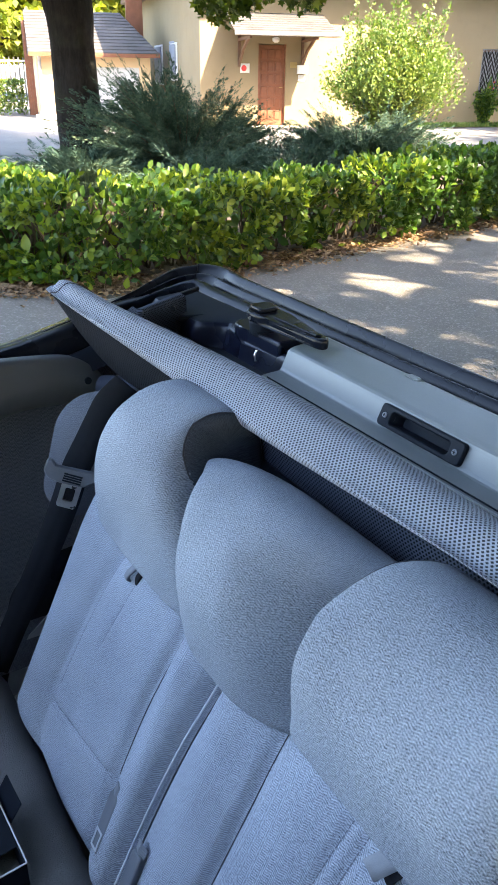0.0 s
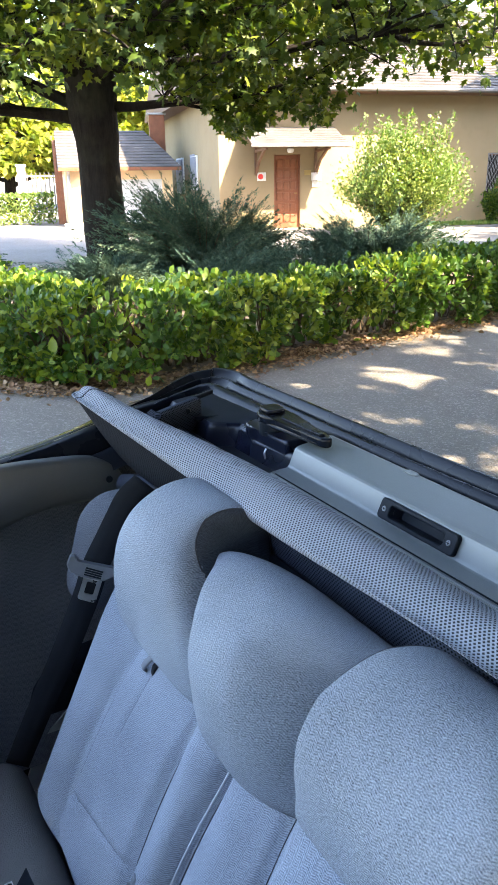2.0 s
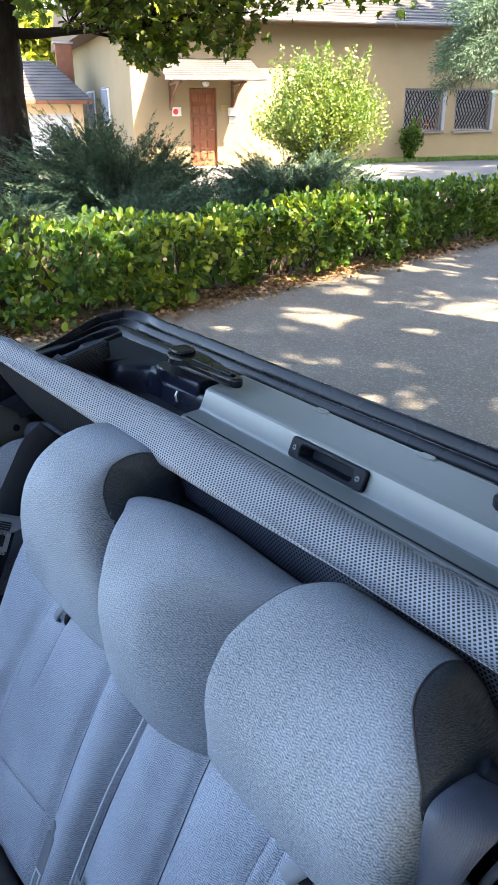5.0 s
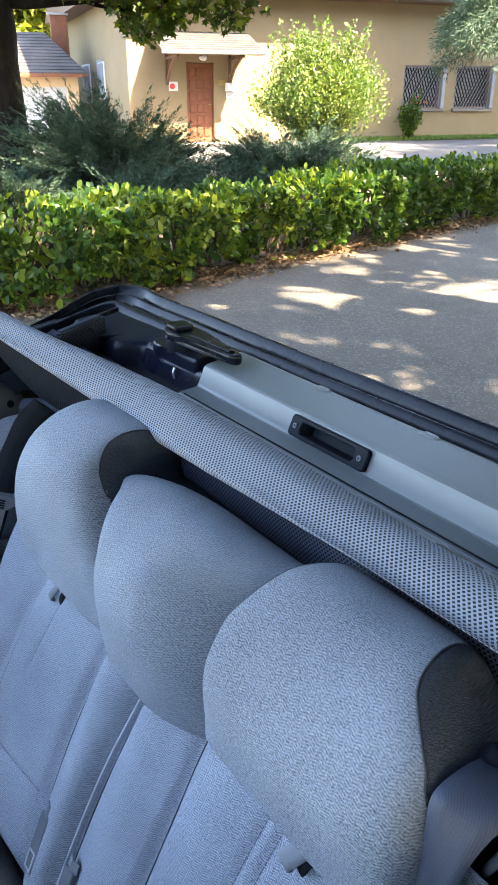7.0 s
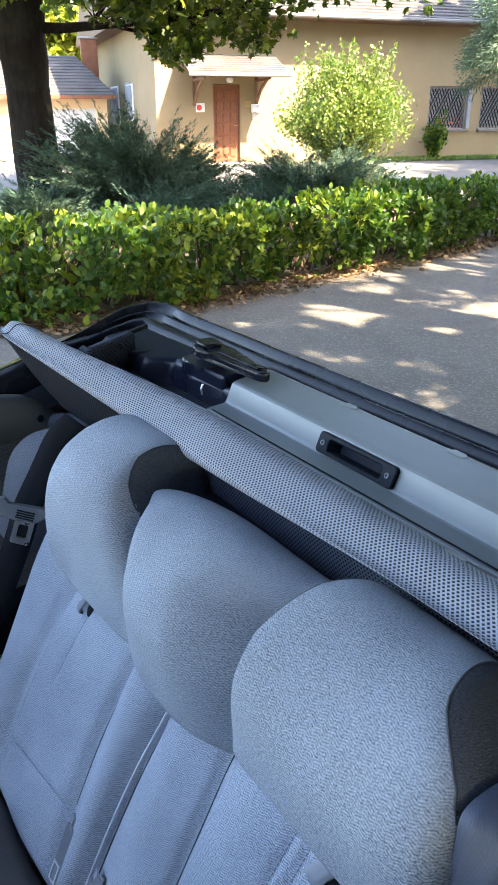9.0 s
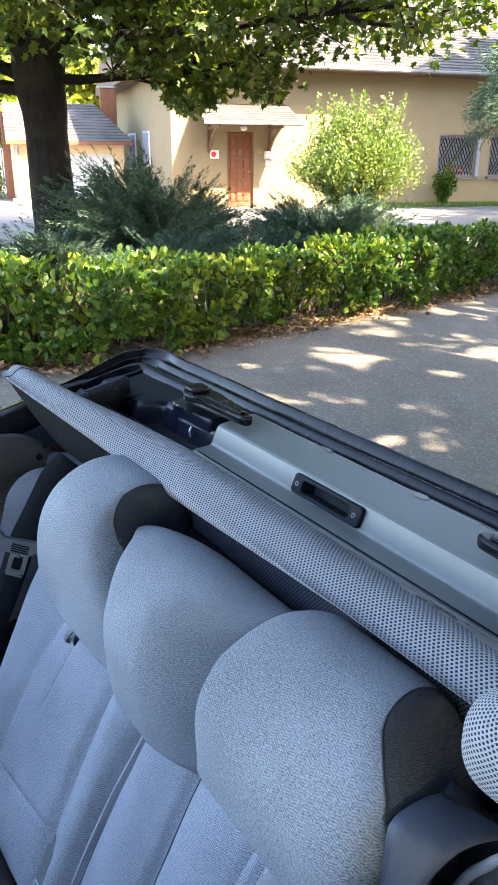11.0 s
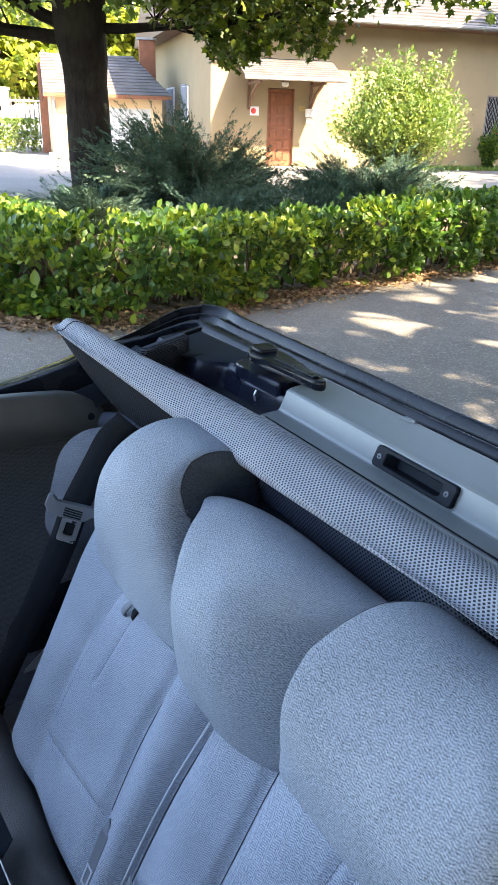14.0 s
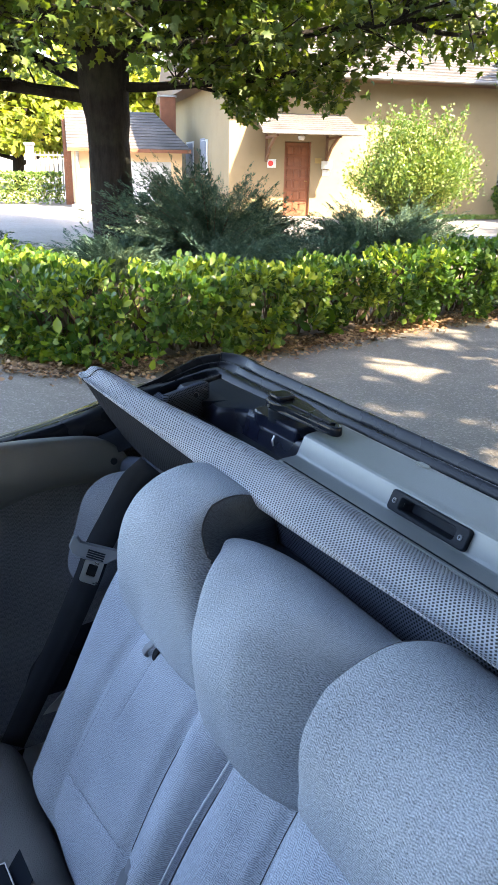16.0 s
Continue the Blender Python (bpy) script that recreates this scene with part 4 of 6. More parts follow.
# leaning crown added out of view to block sky ahead and shade the junipers
far_over = [((-2.4, 3.3, 4.9 + 0.4 * (k % 3)), w, l, r, d) for k, (a, w, l, r, d) in enumerate(ring(10, 5.0, 6.0, 1.35, 0.06, 0.2, 0.0, 81) + ring(6, 5.0, 6.0, 1.2, 0.05, 0.8, 0.0, 82, 0.4))]
tree("unseen_shade_tree", "unseen slender leaning tree added to block sky and shade the junipers", 6.3, 3.3, [(0, 0, -0.1), (-0.3, 0.2, 2.0), (-1.4, 1.9, 4.2), (-2.5, 3.4, 6.2)], [0.16, 0.14, 0.11, 0.05], far_over, 83, 0.2, M_BROAD, 6, 4, floor=lambda p: 4.1)
# flat crown added overhead, out of view, to cut light on the headrest tops
wide = [((-2.3 + 0.3 * (k % 3), -0.6, 3.7 + 0.25 * (k % 4)), (w[0], w[1], w[2] * 0.3), l, r, d) for k, (a, w, l, r, d) in enumerate(ring(13, 3.7, 4.3, 1.5, 0.07, 0.12, 0.0, 85) + ring(7, 3.8, 4.4, 1.1, 0.05, 0.5, 0.0, 86, 0.4) + [(0, (q, 1.0, 0.2), 2.5, 0.05, 0.0) for q in (-0.35, 0.0)] + [(0, (-1.0, q, 0.12), l, 0.05, 0.0) for q, l in ((-0.8, 2.9), (-0.4, 3.25), (-0.1, 2.3), (0.1, 3.25), (0.45, 3.25), (0.9, 2.9))])]
tree("unseen_shade_tree", "unseen low leaning tree added to block the sky above the car", 3.6, 1.0, [(0, 0, -0.1), (-0.1, 0, 1.5), (-1.0, -0.2, 2.9), (-2.3, -0.6, 4.4)], [0.2, 0.17, 0.14, 0.05], wide, 87, 0.24, M_BROAD, 6, 8, BROAD, floor=gaps(3.6, 1.0))
# high crown added out of view only to keep the sun off the maple
high = [((-3.6, 4.0, 10.9 + 0.35 * (k % 4)), w, l, r, d) for k, (a, w, l, r, d) in enumerate(ring(11, 5.0, 6.0, 1.7, 0.07, 0.15, 0.0, 91) + ring(6, 5.0, 6.0, 1.3, 0.05, 0.6, 0.0, 92, 0.4))]
tree("unseen_shade_tree", "unseen tall leaning tree added to shade the maple", 6.2, 1.2, [(0, 0, -0.1), (-0.3, 0.3, 4.0), (-1.6, 1.8, 8.0), (-3.7, 4.1, 12.4)], [0.3, 0.26, 0.2, 0.06], high, 93, 0.24, M_BROAD, 6, 6, BROAD, floor=gaps(6.2, 1.2))
# unseen trees all round, added to cut low light from the horizon
behind = tree("unseen_shade_tree", "unseen broadleaf tree added to block low sky light", 1.6, -6.6, [(0, 0, -0.1), (0.05, 0, 2.0), (0, 0.1, 4.5), (0, 0, 7.5)], [0.34, 0.28, 0.24, 0.1], ring(9, 2.2, 5.6, 3.6, 0.12, 0.2, 0.0, 55) + ring(8, 4.5, 7.0, 3.4, 0.09, 0.5, 0.0, 56, 0.4), 57, 0.24, M_BROAD, 6, 4)
copy_thing(behind, pose(9.5, -8, 0, 0, 0, 130))
copy_thing(behind, pose(5.5, -8.0, 0, 0, 0, 310))
for x, y, a in ((-24, -9, 70), (-7, -12, 10), (0.3, -6.8, 320), (13.5, -3.5, 220), (15, 4, 300), (16.5, 11, 20), (12.6, 14.2, 190), (18, 17.5, 260), (3, -15, 100), (12.5, -10, 95), (6.5, -12.5, 200)):
    copy_thing(behind, pose(x, y, 0, 0, 0, a))


def cedar():
    c = thing("cedar", "cedar with drooping blue-green needle sprays", "tree", pose(5.35, 15.2, 0))
    rng = np.random.default_rng(71)
    bm = bmesh.new()
    add_tube(bm, [(1.2, 0.3, 0), (1.2, 0.3, 3), (1.15, 0.3, 6.5)], [0.22, 0.18, 0.05], 12)
    part("trunk", bm, M_BARK, c, smooth=True)
    bm, P, W = bmesh.new(), [], []
    for k in range(46):
        a, z = rng.uniform(0, 2 * math.pi), rng.uniform(2.2, 5.5)
        if k < 26:
            a, z = math.pi + rng.normal() * 0.5, rng.uniform(2.0, 3.6)
        l = 1.9 - 0.22 * (z - 2)
        tip = np.array((1.2 + l * math.cos(a), 0.3 + l * math.sin(a), z - 0.45 + rng.normal() * 0.1))
        line = curve([(1.2, 0.3, z), tuple((np.array((1.2, 0.3, z)) + tip) / 2 + (0, 0, 0.16)), tuple(tip)], 14)
        add_tube(bm, [tuple(q) for q in line[::3]], [0.03, 0.02, 0.014, 0.008, 0.003], 5, False)
        for q in line[3:]:
            m = 110
            d = rng.normal(size=(m, 3)) * (0.7, 0.7, 0.4) + (tip - line[0]) * 0.35 + (0, 0, -0.45)
            d /= np.linalg.norm(d, axis=1, keepdims=True)
            P.append(q + d * rng.uniform(0, 0.3, m)[:, None]), W.append(d)
    P, W = np.concatenate(P), np.concatenate(W)
    n = len(P)
    child("foliage", scatter("foliage", P, W, rng.normal(size=(n, 3)), rng.uniform(0.045, 0.085, n), (NEEDLE_V * (1.1, 1, 1), NEEDLE_F), M_CEDAR), c)
    part("branching", bm, M_BARK, c)


cedar()


# ---- the distance: garden, gate and trees behind the house ----
def far_garden():
    rng = np.random.default_rng(81)
    h = thing("far_hedge", "sunlit yellow-green clipped hedge beyond the drive", "hedge", HOUSE @ pose(-8.6, 6.5, 0), kind="stuff")
    n = 6000
    pos = np.stack([rng.uniform(-4.0, 2.35, n), rng.uniform(-0.45, 0.45, n), rng.uniform(0.05, 1.0, n)], 1)
    pos[: n // 2, 1] = -0.45 + np.abs(rng.normal(size=n // 2)) * 0.05
    pos[n // 2 : n * 3 // 4, 2] = 1.0 - np.abs(rng.normal(size=n // 4)) * 0.04
    child("leaves", scatter("leaves", pos, rng.normal(size=(n, 3)) + (0, -0.5, 0.5), rng.normal(size=(n, 3)) * 0.6 + (0, -0.6, 0.8), rng.uniform(0.08, 0.15, n), (LEAF_V, LEAF_F), M_LIME), h)
    g = thing("garden_gate", "white gate with upright bars", "gate", HOUSE @ pose(-6.6, 9.0, 0))
    for a in (-0.9, 0.62):
        bm = box((a, -0.15, 0), (a + 0.3, 0.15, 1.95), 0.02)
        add_box(bm, (a - 0.04, -0.19, 1.95), (a + 0.34, 0.19, 2.05), 0.02)
        part("post", bm, M_WHITE, g, "white gate post")
    for k in range(8):
        part("bar", add_tube(bmesh.new(), [(-0.55 + k * 0.16, 0, 0.15), (-0.55 + k * 0.16, 0, 1.75)], 0.025, 6), M_GUTTER, g)
    part("rail", box((-0.6, -0.02, 1.6), (0.62, 0.02, 1.66)), M_WHITE, g)
    part("rail", box((-0.6, -0.02, 0.3), (0.62, 0.02, 0.36)), M_WHITE, g)
    s = thing("boarded_shed", "dark red boarded shed wall beside the garage", "shed", HOUSE @ pose(-5.92, 6.0, 0))
    for k in range(3):
        part("board", box((-0.22 + k * 0.08, 0, 0), (-0.145 + k * 0.08, 0.05, 2.75), 0.004), M_DOORWOOD, s)
    part("frame", box((-0.24, 0.05, 0), (0.02, 0.15, 2.75)), M_DARKWOOD, s)


far_garden()

far = ring(9, 1.2, 3.5, 3.4, 0.12, 0.25, 0.01, 91) + ring(7, 3.5, 6.0, 3.0, 0.1, 0.6, 0.0, 92, 0.5)
first = tree("garden_tree", "sunlit yellow-green tree behind the house", -13.5, 40, [(0, 0, -0.1), (0, 0, 2.5), (0, 0, 5), (0, 0, 8)], [0.3, 0.25, 0.2, 0.1], far, 93, 0.34, M_FAR, 6, 5, (OVAL_V * (1.4, 1, 1), OVAL_F))
tagged(first, group="trees behind the house")
for x, y, a, k in ((-20, 44, 1.0, 1.2), (-9.5, 47, 2.2, 1.3), (-26, 52, 0.4, 1.5), (-3, 52, 1.7, 1.5), (6, 48, 3.0, 1.5), (15, 46, 4.0, 1.6), (24, 44, 5.0, 1.5), (33, 42, 0.8, 1.5), (-34, 40, 2.8, 1.5), (-16, 33, 2.0, 0.75)):
    c = copy_thing(first, pose(x, y, 0, 0, 0, math.degrees(a)))
    c.scale = (k, k, k)


# ---- the open car: x runs to the rear, y to the far side, z up ----
CAR = pose(-0.318, 0.509, 0, 0, 0, 32)
car = thing("convertible_car", "open convertible with grey cloth rear seat and folded soft top", "car", CAR)
LEAN = radians(25)
UP_S, OUT_N = np.array((math.sin(LEAN), 0, math.cos(LEAN))), np.array((-math.cos(LEAN), 0, math.sin(LEAN)))
FOOT = np.array((0.13, 0, 0.5))


def on_back(y, s, n=0.0):
    """A place on the seat's back: y across, s up its slope, n in front of it."""
    return FOOT + np.array((0, y, 0)) + s * UP_S + n * OUT_N


def dist_to(line, y, s):
    """How far the points (y, s) are from a polyline."""
    best = np.full(y.shape, 9.0)
    for a, b in zip(line[:-1], line[1:]):
        d = b - a
        f = np.clip(((y - a[0]) * d[0] + (s - a[1]) * d[1]) / (d @ d + 1e-12), 0, 1)
        best = np.minimum(best, np.hypot(y - a[0] - f * d[0], s - a[1] - f * d[1]))
    return best


SEAMS = {
    "bolster": curve([(0.200, 0.40), (0.232, 0.30), (0.252, 0.20), (0.257, 0.11), (0.250, 0.02)], 30),
    "stitch": curve([(0.205, 0.37), (0.228, 0.29), (0.238, 0.19), (0.246, 0.10)], 24),
    "stitch_two": curve([(0.150, 0.37), (0.168, 0.29), (0.184, 0.22)], 18),
    "low": curve([(0.248, 0.088), (0.19, 0.103), (0.13, 0.113), (0.063, 0.119)], 24),
    "inner": curve([(0.035, 0.40), (0.052, 0.305), (0.064, 0.22), (0.065, 0.12), (0.06, 0.02)], 30),
    "middle": curve([(-0.036, 0.40), (-0.030, 0.32), (-0.018, 0.24), (-0.012, 0.15), (-0.010, 0.02)], 30),
    "near": curve([(-0.138, 0.40), (-0.137, 0.31), (-0.133, 0.21), (-0.128, 0.10), (-0.125, 0.02)], 30),
    "near_stitch": curve([(-0.245, 0.40), (-0.238, 0.33), (-0.232, 0.24), (-0.24, 0.10)], 24),
    "near_stitch_two": curve([(-0.262, 0.40), (-0.256, 0.33), (-0.25, 0.24), (-0.255, 0.10)], 24),
}


def panel_n(y, s):
    """How far the padded back stands out, with its seams drawn in."""
    n = 0.0 * y
    for name, deep, wide in (("bolster", 0.007, 0.012), ("stitch", 0.0022, 0.004), ("stitch_two", 0.0022, 0.004), ("low", 0.0035, 0.005), ("inner", 0.011, 0.011), ("middle", 0.018, 0.012), ("near", 0.010, 0.009), ("near_stitch", 0.003, 0.005), ("near_stitch_two", 0.003, 0.005)):
        n -= deep * np.exp(-((dist_to(SEAMS[name], y, s) / wide) ** 2))
    n += 0.014 * np.exp(-(((y - 0.305) / 0.055) ** 2)) + 0.008 * np.exp(-(((y - 0.155) / 0.08) ** 2)) - 0.004 * np.exp(-(((y - 0.24) ** 2 + (s - 0.09) ** 2) / 0.008**2))
    n += 0.015 * np.exp(-(((y - 0.018) / 0.028) ** 2)) + 0.013 * np.exp(-(((y + 0.078) / 0.036) ** 2)) + 0.010 * np.exp(-(((y + 0.185) / 0.040) ** 2))
    n -= 0.012 * np.clip((s - 0.30) / 0.10, 0, 1) ** 2
    edge = np.clip((y - 0.315) / 0.115, 0, 1)
    n -= 0.095 * edge**2.0
    n -= 0.05 * np.clip((0.035 - s) / 0.06, 0, 1) ** 1.7
    return n


ys, ss = np.linspace(-0.50, 0.43, 310), np.linspace(-0.03, 0.44, 150)
Y, S = np.meshgrid(ys, ss)
N = panel_n(Y, S)
rows = FOOT + np.stack([0 * Y, Y, 0 * Y], -1) + S[..., None] * UP_S + N[..., None] * OUT_N
seat = child("rear_seat_back", grid_mesh("rear_seat_back", rows, M_CLOTH, np.stack([Y, S], -1)), car, "blue-grey herringbone cloth seat back")


def thread(name, line, lift=0.0, r=0.0011, mat=None, n_of=panel_n, parent=None, start=0, stop=None, label=""):
    pts = [tuple(on_back(y, s, float(n_of(np.array([y]), np.array([s]))[0]) + lift)) for y, s in line[start:stop]]
    return part(name, add_tube(bmesh.new(), pts, r, 6), mat or M_THREAD, parent or seat, label, smooth=True)


for key in ("inner", "near"):
    thread("seam", SEAMS[key], 0.0003, 0.0008)


def stitches(line, lift=0.0003):
    bm = bmesh.new()
    fine = curve([tuple(p) for p in line[:: max(1, len(line) // 8)]], 120)
    for a, b in zip(fine[0::3], fine[2::3]):
        pts = [tuple(on_back(y, s, float(panel_n(np.array([y]), np.array([s]))[0]) + lift)) for y, s in (a, b)]
        add_tube(bm, pts, 0.0006, 4)
    part("stitching", bm, M_STITCH, seat)


for key in ("stitch", "stitch_two", "low", "near_stitch", "near_stitch_two"):
    stitches(SEAMS[key])
thread("piping", SEAMS["middle"] + (0.002, 0), 0.0085, 0.0013, M_PIPING, label="pale grey piping between the seat halves")
thread("gap", SEAMS["middle"] - (0.003, 0), 0.001, 0.0016)


def rounded_block(size, r, n):
    """A box with its edges and corners rounded by r, finely divided: points and faces about its centre."""
    hx = np.array(size) / 2
    verts, faces, index = [], [], {}

    def vert(p):
        key = tuple(np.round(p, 5))
        if key not in index:
            index[key] = len(verts)
            verts.append(p)
        return index[key]

    ticks = np.linspace(-1, 1, n + 1)
    for axis in range(3):
        for sign in (-1, 1):
            ids = []
            for a in ticks:
                for b in ticks:
                    p = np.zeros(3)
                    p[axis], p[(axis + 1) % 3], p[(axis + 2) % 3] = sign, a, b
                    ids.append(vert(p * hx))
            m = n + 1
            for i in range(n):
                for j in range(n):
                    f = [ids[i * m + j], ids[(i + 1) * m + j], ids[(i + 1) * m + j + 1], ids[i * m + j + 1]]
                    faces.append(f if sign > 0 else f[::-1])
    v = np.array(verts)
    inner = np.clip(v, -(hx - r), hx - r)
    d = v - inner
    l = np.linalg.norm(d, axis=1, keepdims=True)
    return np.where(l > 1e-9, inner + d / np.maximum(l, 1e-9) * np.minimum(r, l + r), v), faces


def lobe(name, y_in, y_out, section, p_in, p_out, label, base=(0.0, 0.0), draw=(0.04, 0.12, 0.12), mid=0.42, gusset=(-0.94, 2.0), cap=0.0, seed=0.0):
    """A padded headrest: its section of (s, n) from foot to back, drawn down to the depths base at both sides, its foot
    and top drawn in by the shares draw (foot, top at the inner and at the outer side); the ends behind the seams are
    gussets above the height cap, their shade put into a darker cloth colour."""
    sec = curve(section, 110)
    aa = np.sin(np.linspace(-math.pi / 2, math.pi / 2, 140))
    rows, uvs = [], []
    arc = np.concatenate([[0], np.cumsum(np.linalg.norm(np.diff(sec, axis=0), axis=1))])
    low, high = sec[:, 0].min(), sec[:, 0].max()
    foot = np.clip((mid - sec[:, 0]) / (mid - low), 0, 1)
    crown = np.clip((sec[:, 0] - mid) / (high - mid), 0, 1)
    for a in aa:
        p, b = (p_in, base[0]) if a < 0 else (p_out, base[1])
        p = p(sec[:, 0]) if callable(p) else np.full(len(sec), p)
        k = np.maximum(0.0, 1 - abs(a) ** p) ** (1 / p)
        shrink = draw[0] * foot + (draw[1] if a < 0 else draw[2]) * crown
        s = mid + (sec[:, 0] - mid) * (1 - shrink * (1 - k))
        b = b(sec[:, 0]) if callable(b) else b
        n = b + (sec[:, 1] - b) * k
        y = y_in(s) + (y_out(s) - y_in(s)) * (a + 1) / 2
        n = n + 0.0022 * k * np.array([noise.noise(Vector((i * 14 + seed, j * 14, 3.3))) for i, j in zip(y, s)])
        rows.append(FOOT + np.stack([0 * y, y, 0 * y], -1) + s[:, None] * UP_S + n[:, None] * OUT_N)
        uvs.append(np.stack([y + 0.4 * n, arc], -1))
    ob = child(name, grid_mesh(name, rows, M_CLOTH_FUZZ, uvs), seat, label)
    ob.data.materials.append(M_GUSSET_SHADED)
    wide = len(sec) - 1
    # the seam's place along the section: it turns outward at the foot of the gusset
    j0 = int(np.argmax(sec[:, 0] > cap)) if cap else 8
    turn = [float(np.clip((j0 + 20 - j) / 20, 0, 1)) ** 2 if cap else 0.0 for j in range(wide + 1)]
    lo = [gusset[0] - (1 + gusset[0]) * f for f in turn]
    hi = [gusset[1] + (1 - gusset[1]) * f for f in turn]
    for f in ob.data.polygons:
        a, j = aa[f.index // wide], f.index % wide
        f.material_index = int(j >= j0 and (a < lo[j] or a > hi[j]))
    rows = np.array(rows)
    for at, r in ((lo, 0.0011), (hi, 0.0006)):
        if abs(at[-1]) < 1:
            pts = [tuple(rows[int(np.argmin(np.abs(aa - at[j]))), j]) for j in range(max(j0, 10), 92, 2)]
            part("seam", add_tube(bmesh.new(), pts, r, 6), M_THREAD, ob, smooth=True)
    return ob


def clip_line(s, *knots):
    return np.interp(s, [k[0] for k in knots], [k[1] for k in knots])


def section(foot, top, belly):
    """A headrest's outline as (s, n): tucked under at the foot, full in front, rounded over the top."""
    d, e = foot - 0.336, top - 0.570
    low = [(0.374, -0.045), (0.354, -0.024), (0.341, -0.002), (0.336, 0.016), (0.339, 0.032), (0.352, 0.046)]
    high = [(0.49, 0.062), (0.528, 0.042), (0.557, 0.012), (0.570, -0.025), (0.564, -0.065), (0.53, -0.095), (0.43, -0.105)]
    front = ((0.352 + d) * 0.45 + (0.49 + e) * 0.55, 0.065 + belly)
    return [(a + d, b) for a, b in low] + [front] + [(a + e, b + belly) for a, b in high]


HIGH, NEAR = section(0.360, 0.567, 0.0), section(0.375, 0.561, 0.002)
LOW = section(0.349, 0.533, 0.002)
FAR_SEAM = [(0.355, 0.008), (0.365, 0.014), (0.398, 0.028), (0.447, 0.066), (0.486, 0.104)]
NEAR_SEAM = [(0.36, -0.170), (0.375, -0.168), (0.406, -0.171), (0.454, -0.161), (0.4925, -0.157), (0.522, -0.164), (0.549, -0.172), (0.575, -0.195)]
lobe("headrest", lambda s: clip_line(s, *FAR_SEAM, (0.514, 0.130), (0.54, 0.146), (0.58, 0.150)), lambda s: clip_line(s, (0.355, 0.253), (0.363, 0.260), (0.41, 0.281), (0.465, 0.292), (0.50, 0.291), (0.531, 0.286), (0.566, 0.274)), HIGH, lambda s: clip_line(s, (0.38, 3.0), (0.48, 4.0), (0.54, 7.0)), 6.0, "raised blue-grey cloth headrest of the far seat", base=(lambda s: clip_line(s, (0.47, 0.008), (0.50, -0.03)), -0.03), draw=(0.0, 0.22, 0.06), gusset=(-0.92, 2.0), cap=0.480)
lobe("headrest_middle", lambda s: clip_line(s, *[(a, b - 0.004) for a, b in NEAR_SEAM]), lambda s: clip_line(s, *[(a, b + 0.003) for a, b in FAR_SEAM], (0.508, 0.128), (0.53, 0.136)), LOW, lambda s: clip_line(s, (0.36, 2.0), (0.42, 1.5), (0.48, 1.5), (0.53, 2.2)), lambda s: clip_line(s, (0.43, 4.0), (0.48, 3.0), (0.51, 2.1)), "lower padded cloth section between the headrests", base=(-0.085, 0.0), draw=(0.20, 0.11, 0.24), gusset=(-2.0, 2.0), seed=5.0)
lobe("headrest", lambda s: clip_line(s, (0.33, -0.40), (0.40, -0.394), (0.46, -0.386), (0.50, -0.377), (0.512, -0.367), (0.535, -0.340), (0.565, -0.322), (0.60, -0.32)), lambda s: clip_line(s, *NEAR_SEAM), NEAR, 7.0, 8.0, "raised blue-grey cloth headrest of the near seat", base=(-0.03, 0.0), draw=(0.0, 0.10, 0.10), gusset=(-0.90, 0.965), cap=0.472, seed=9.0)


# loops and buckles on the seat
def strip(name, pts, width, across, thick, mat, parent, label=""):
    """A flat band along the points."""
    bm = bmesh.new()
    pts = [Vector(p) for p in pts]
    ac = Vector(across).normalized()
    rings = []
    for k, p in enumerate(pts):
        d = (pts[min(k + 1, len(pts) - 1)] - pts[max(k - 1, 0)]).normalized()
        side = (ac - d * ac.dot(d)).normalized()
        nrm = d.cross(side)
        rings.append([bm.verts.new(p + side * (i * width / 2) + nrm * (j * thick / 2)) for i, j in ((-1, -1), (-0.2, -1.3), (0.2, -1.3), (1, -1), (1, 1), (0.2, 1.3), (-0.2, 1.3), (-1, 1))])
    for a, b in zip(rings, rings[1:]):
        for j in range(8):
            bm.faces.new((a[j], a[(j + 1) % 8], b[(j + 1) % 8], b[j]))
    bm.faces.new(rings[0][::-1])
    bm.faces.new(rings[-1])
    return part(name, bm, mat, parent, label, smooth=True)


for y, s, wide, mat, words in ((0.168, 0.336, 0.009, M_BELT_SHINE, "thin grey strap loop with a black edge"), (-0.285, 0.352, 0.017, M_BELT_SHINE, "ribbed grey strap loop")):
    loop = strip("strap_loop", [tuple(on_back(y + 0.007, s - 0.012, 0.006)), tuple(on_back(y + 0.005, s - 0.009, 0.014)), tuple(on_back(y, s, 0.016)), tuple(on_back(y - 0.006, s + 0.012, 0.014)), tuple(on_back(y - 0.012, s + 0.026, 0.010))], wide, (0.1, 1, 0.35), 0.002, mat, seat, words)
    strip("strap_edge", [tuple(on_back(y - 0.007, s - 0.010, 0.004)), tuple(on_back(y - 0.011, s + 0.0, 0.008)), tuple(on_back(y - 0.020, s + 0.022, 0.008))], 0.008, (0.1, 1, 0.35), 0.003, M_BELT, seat)


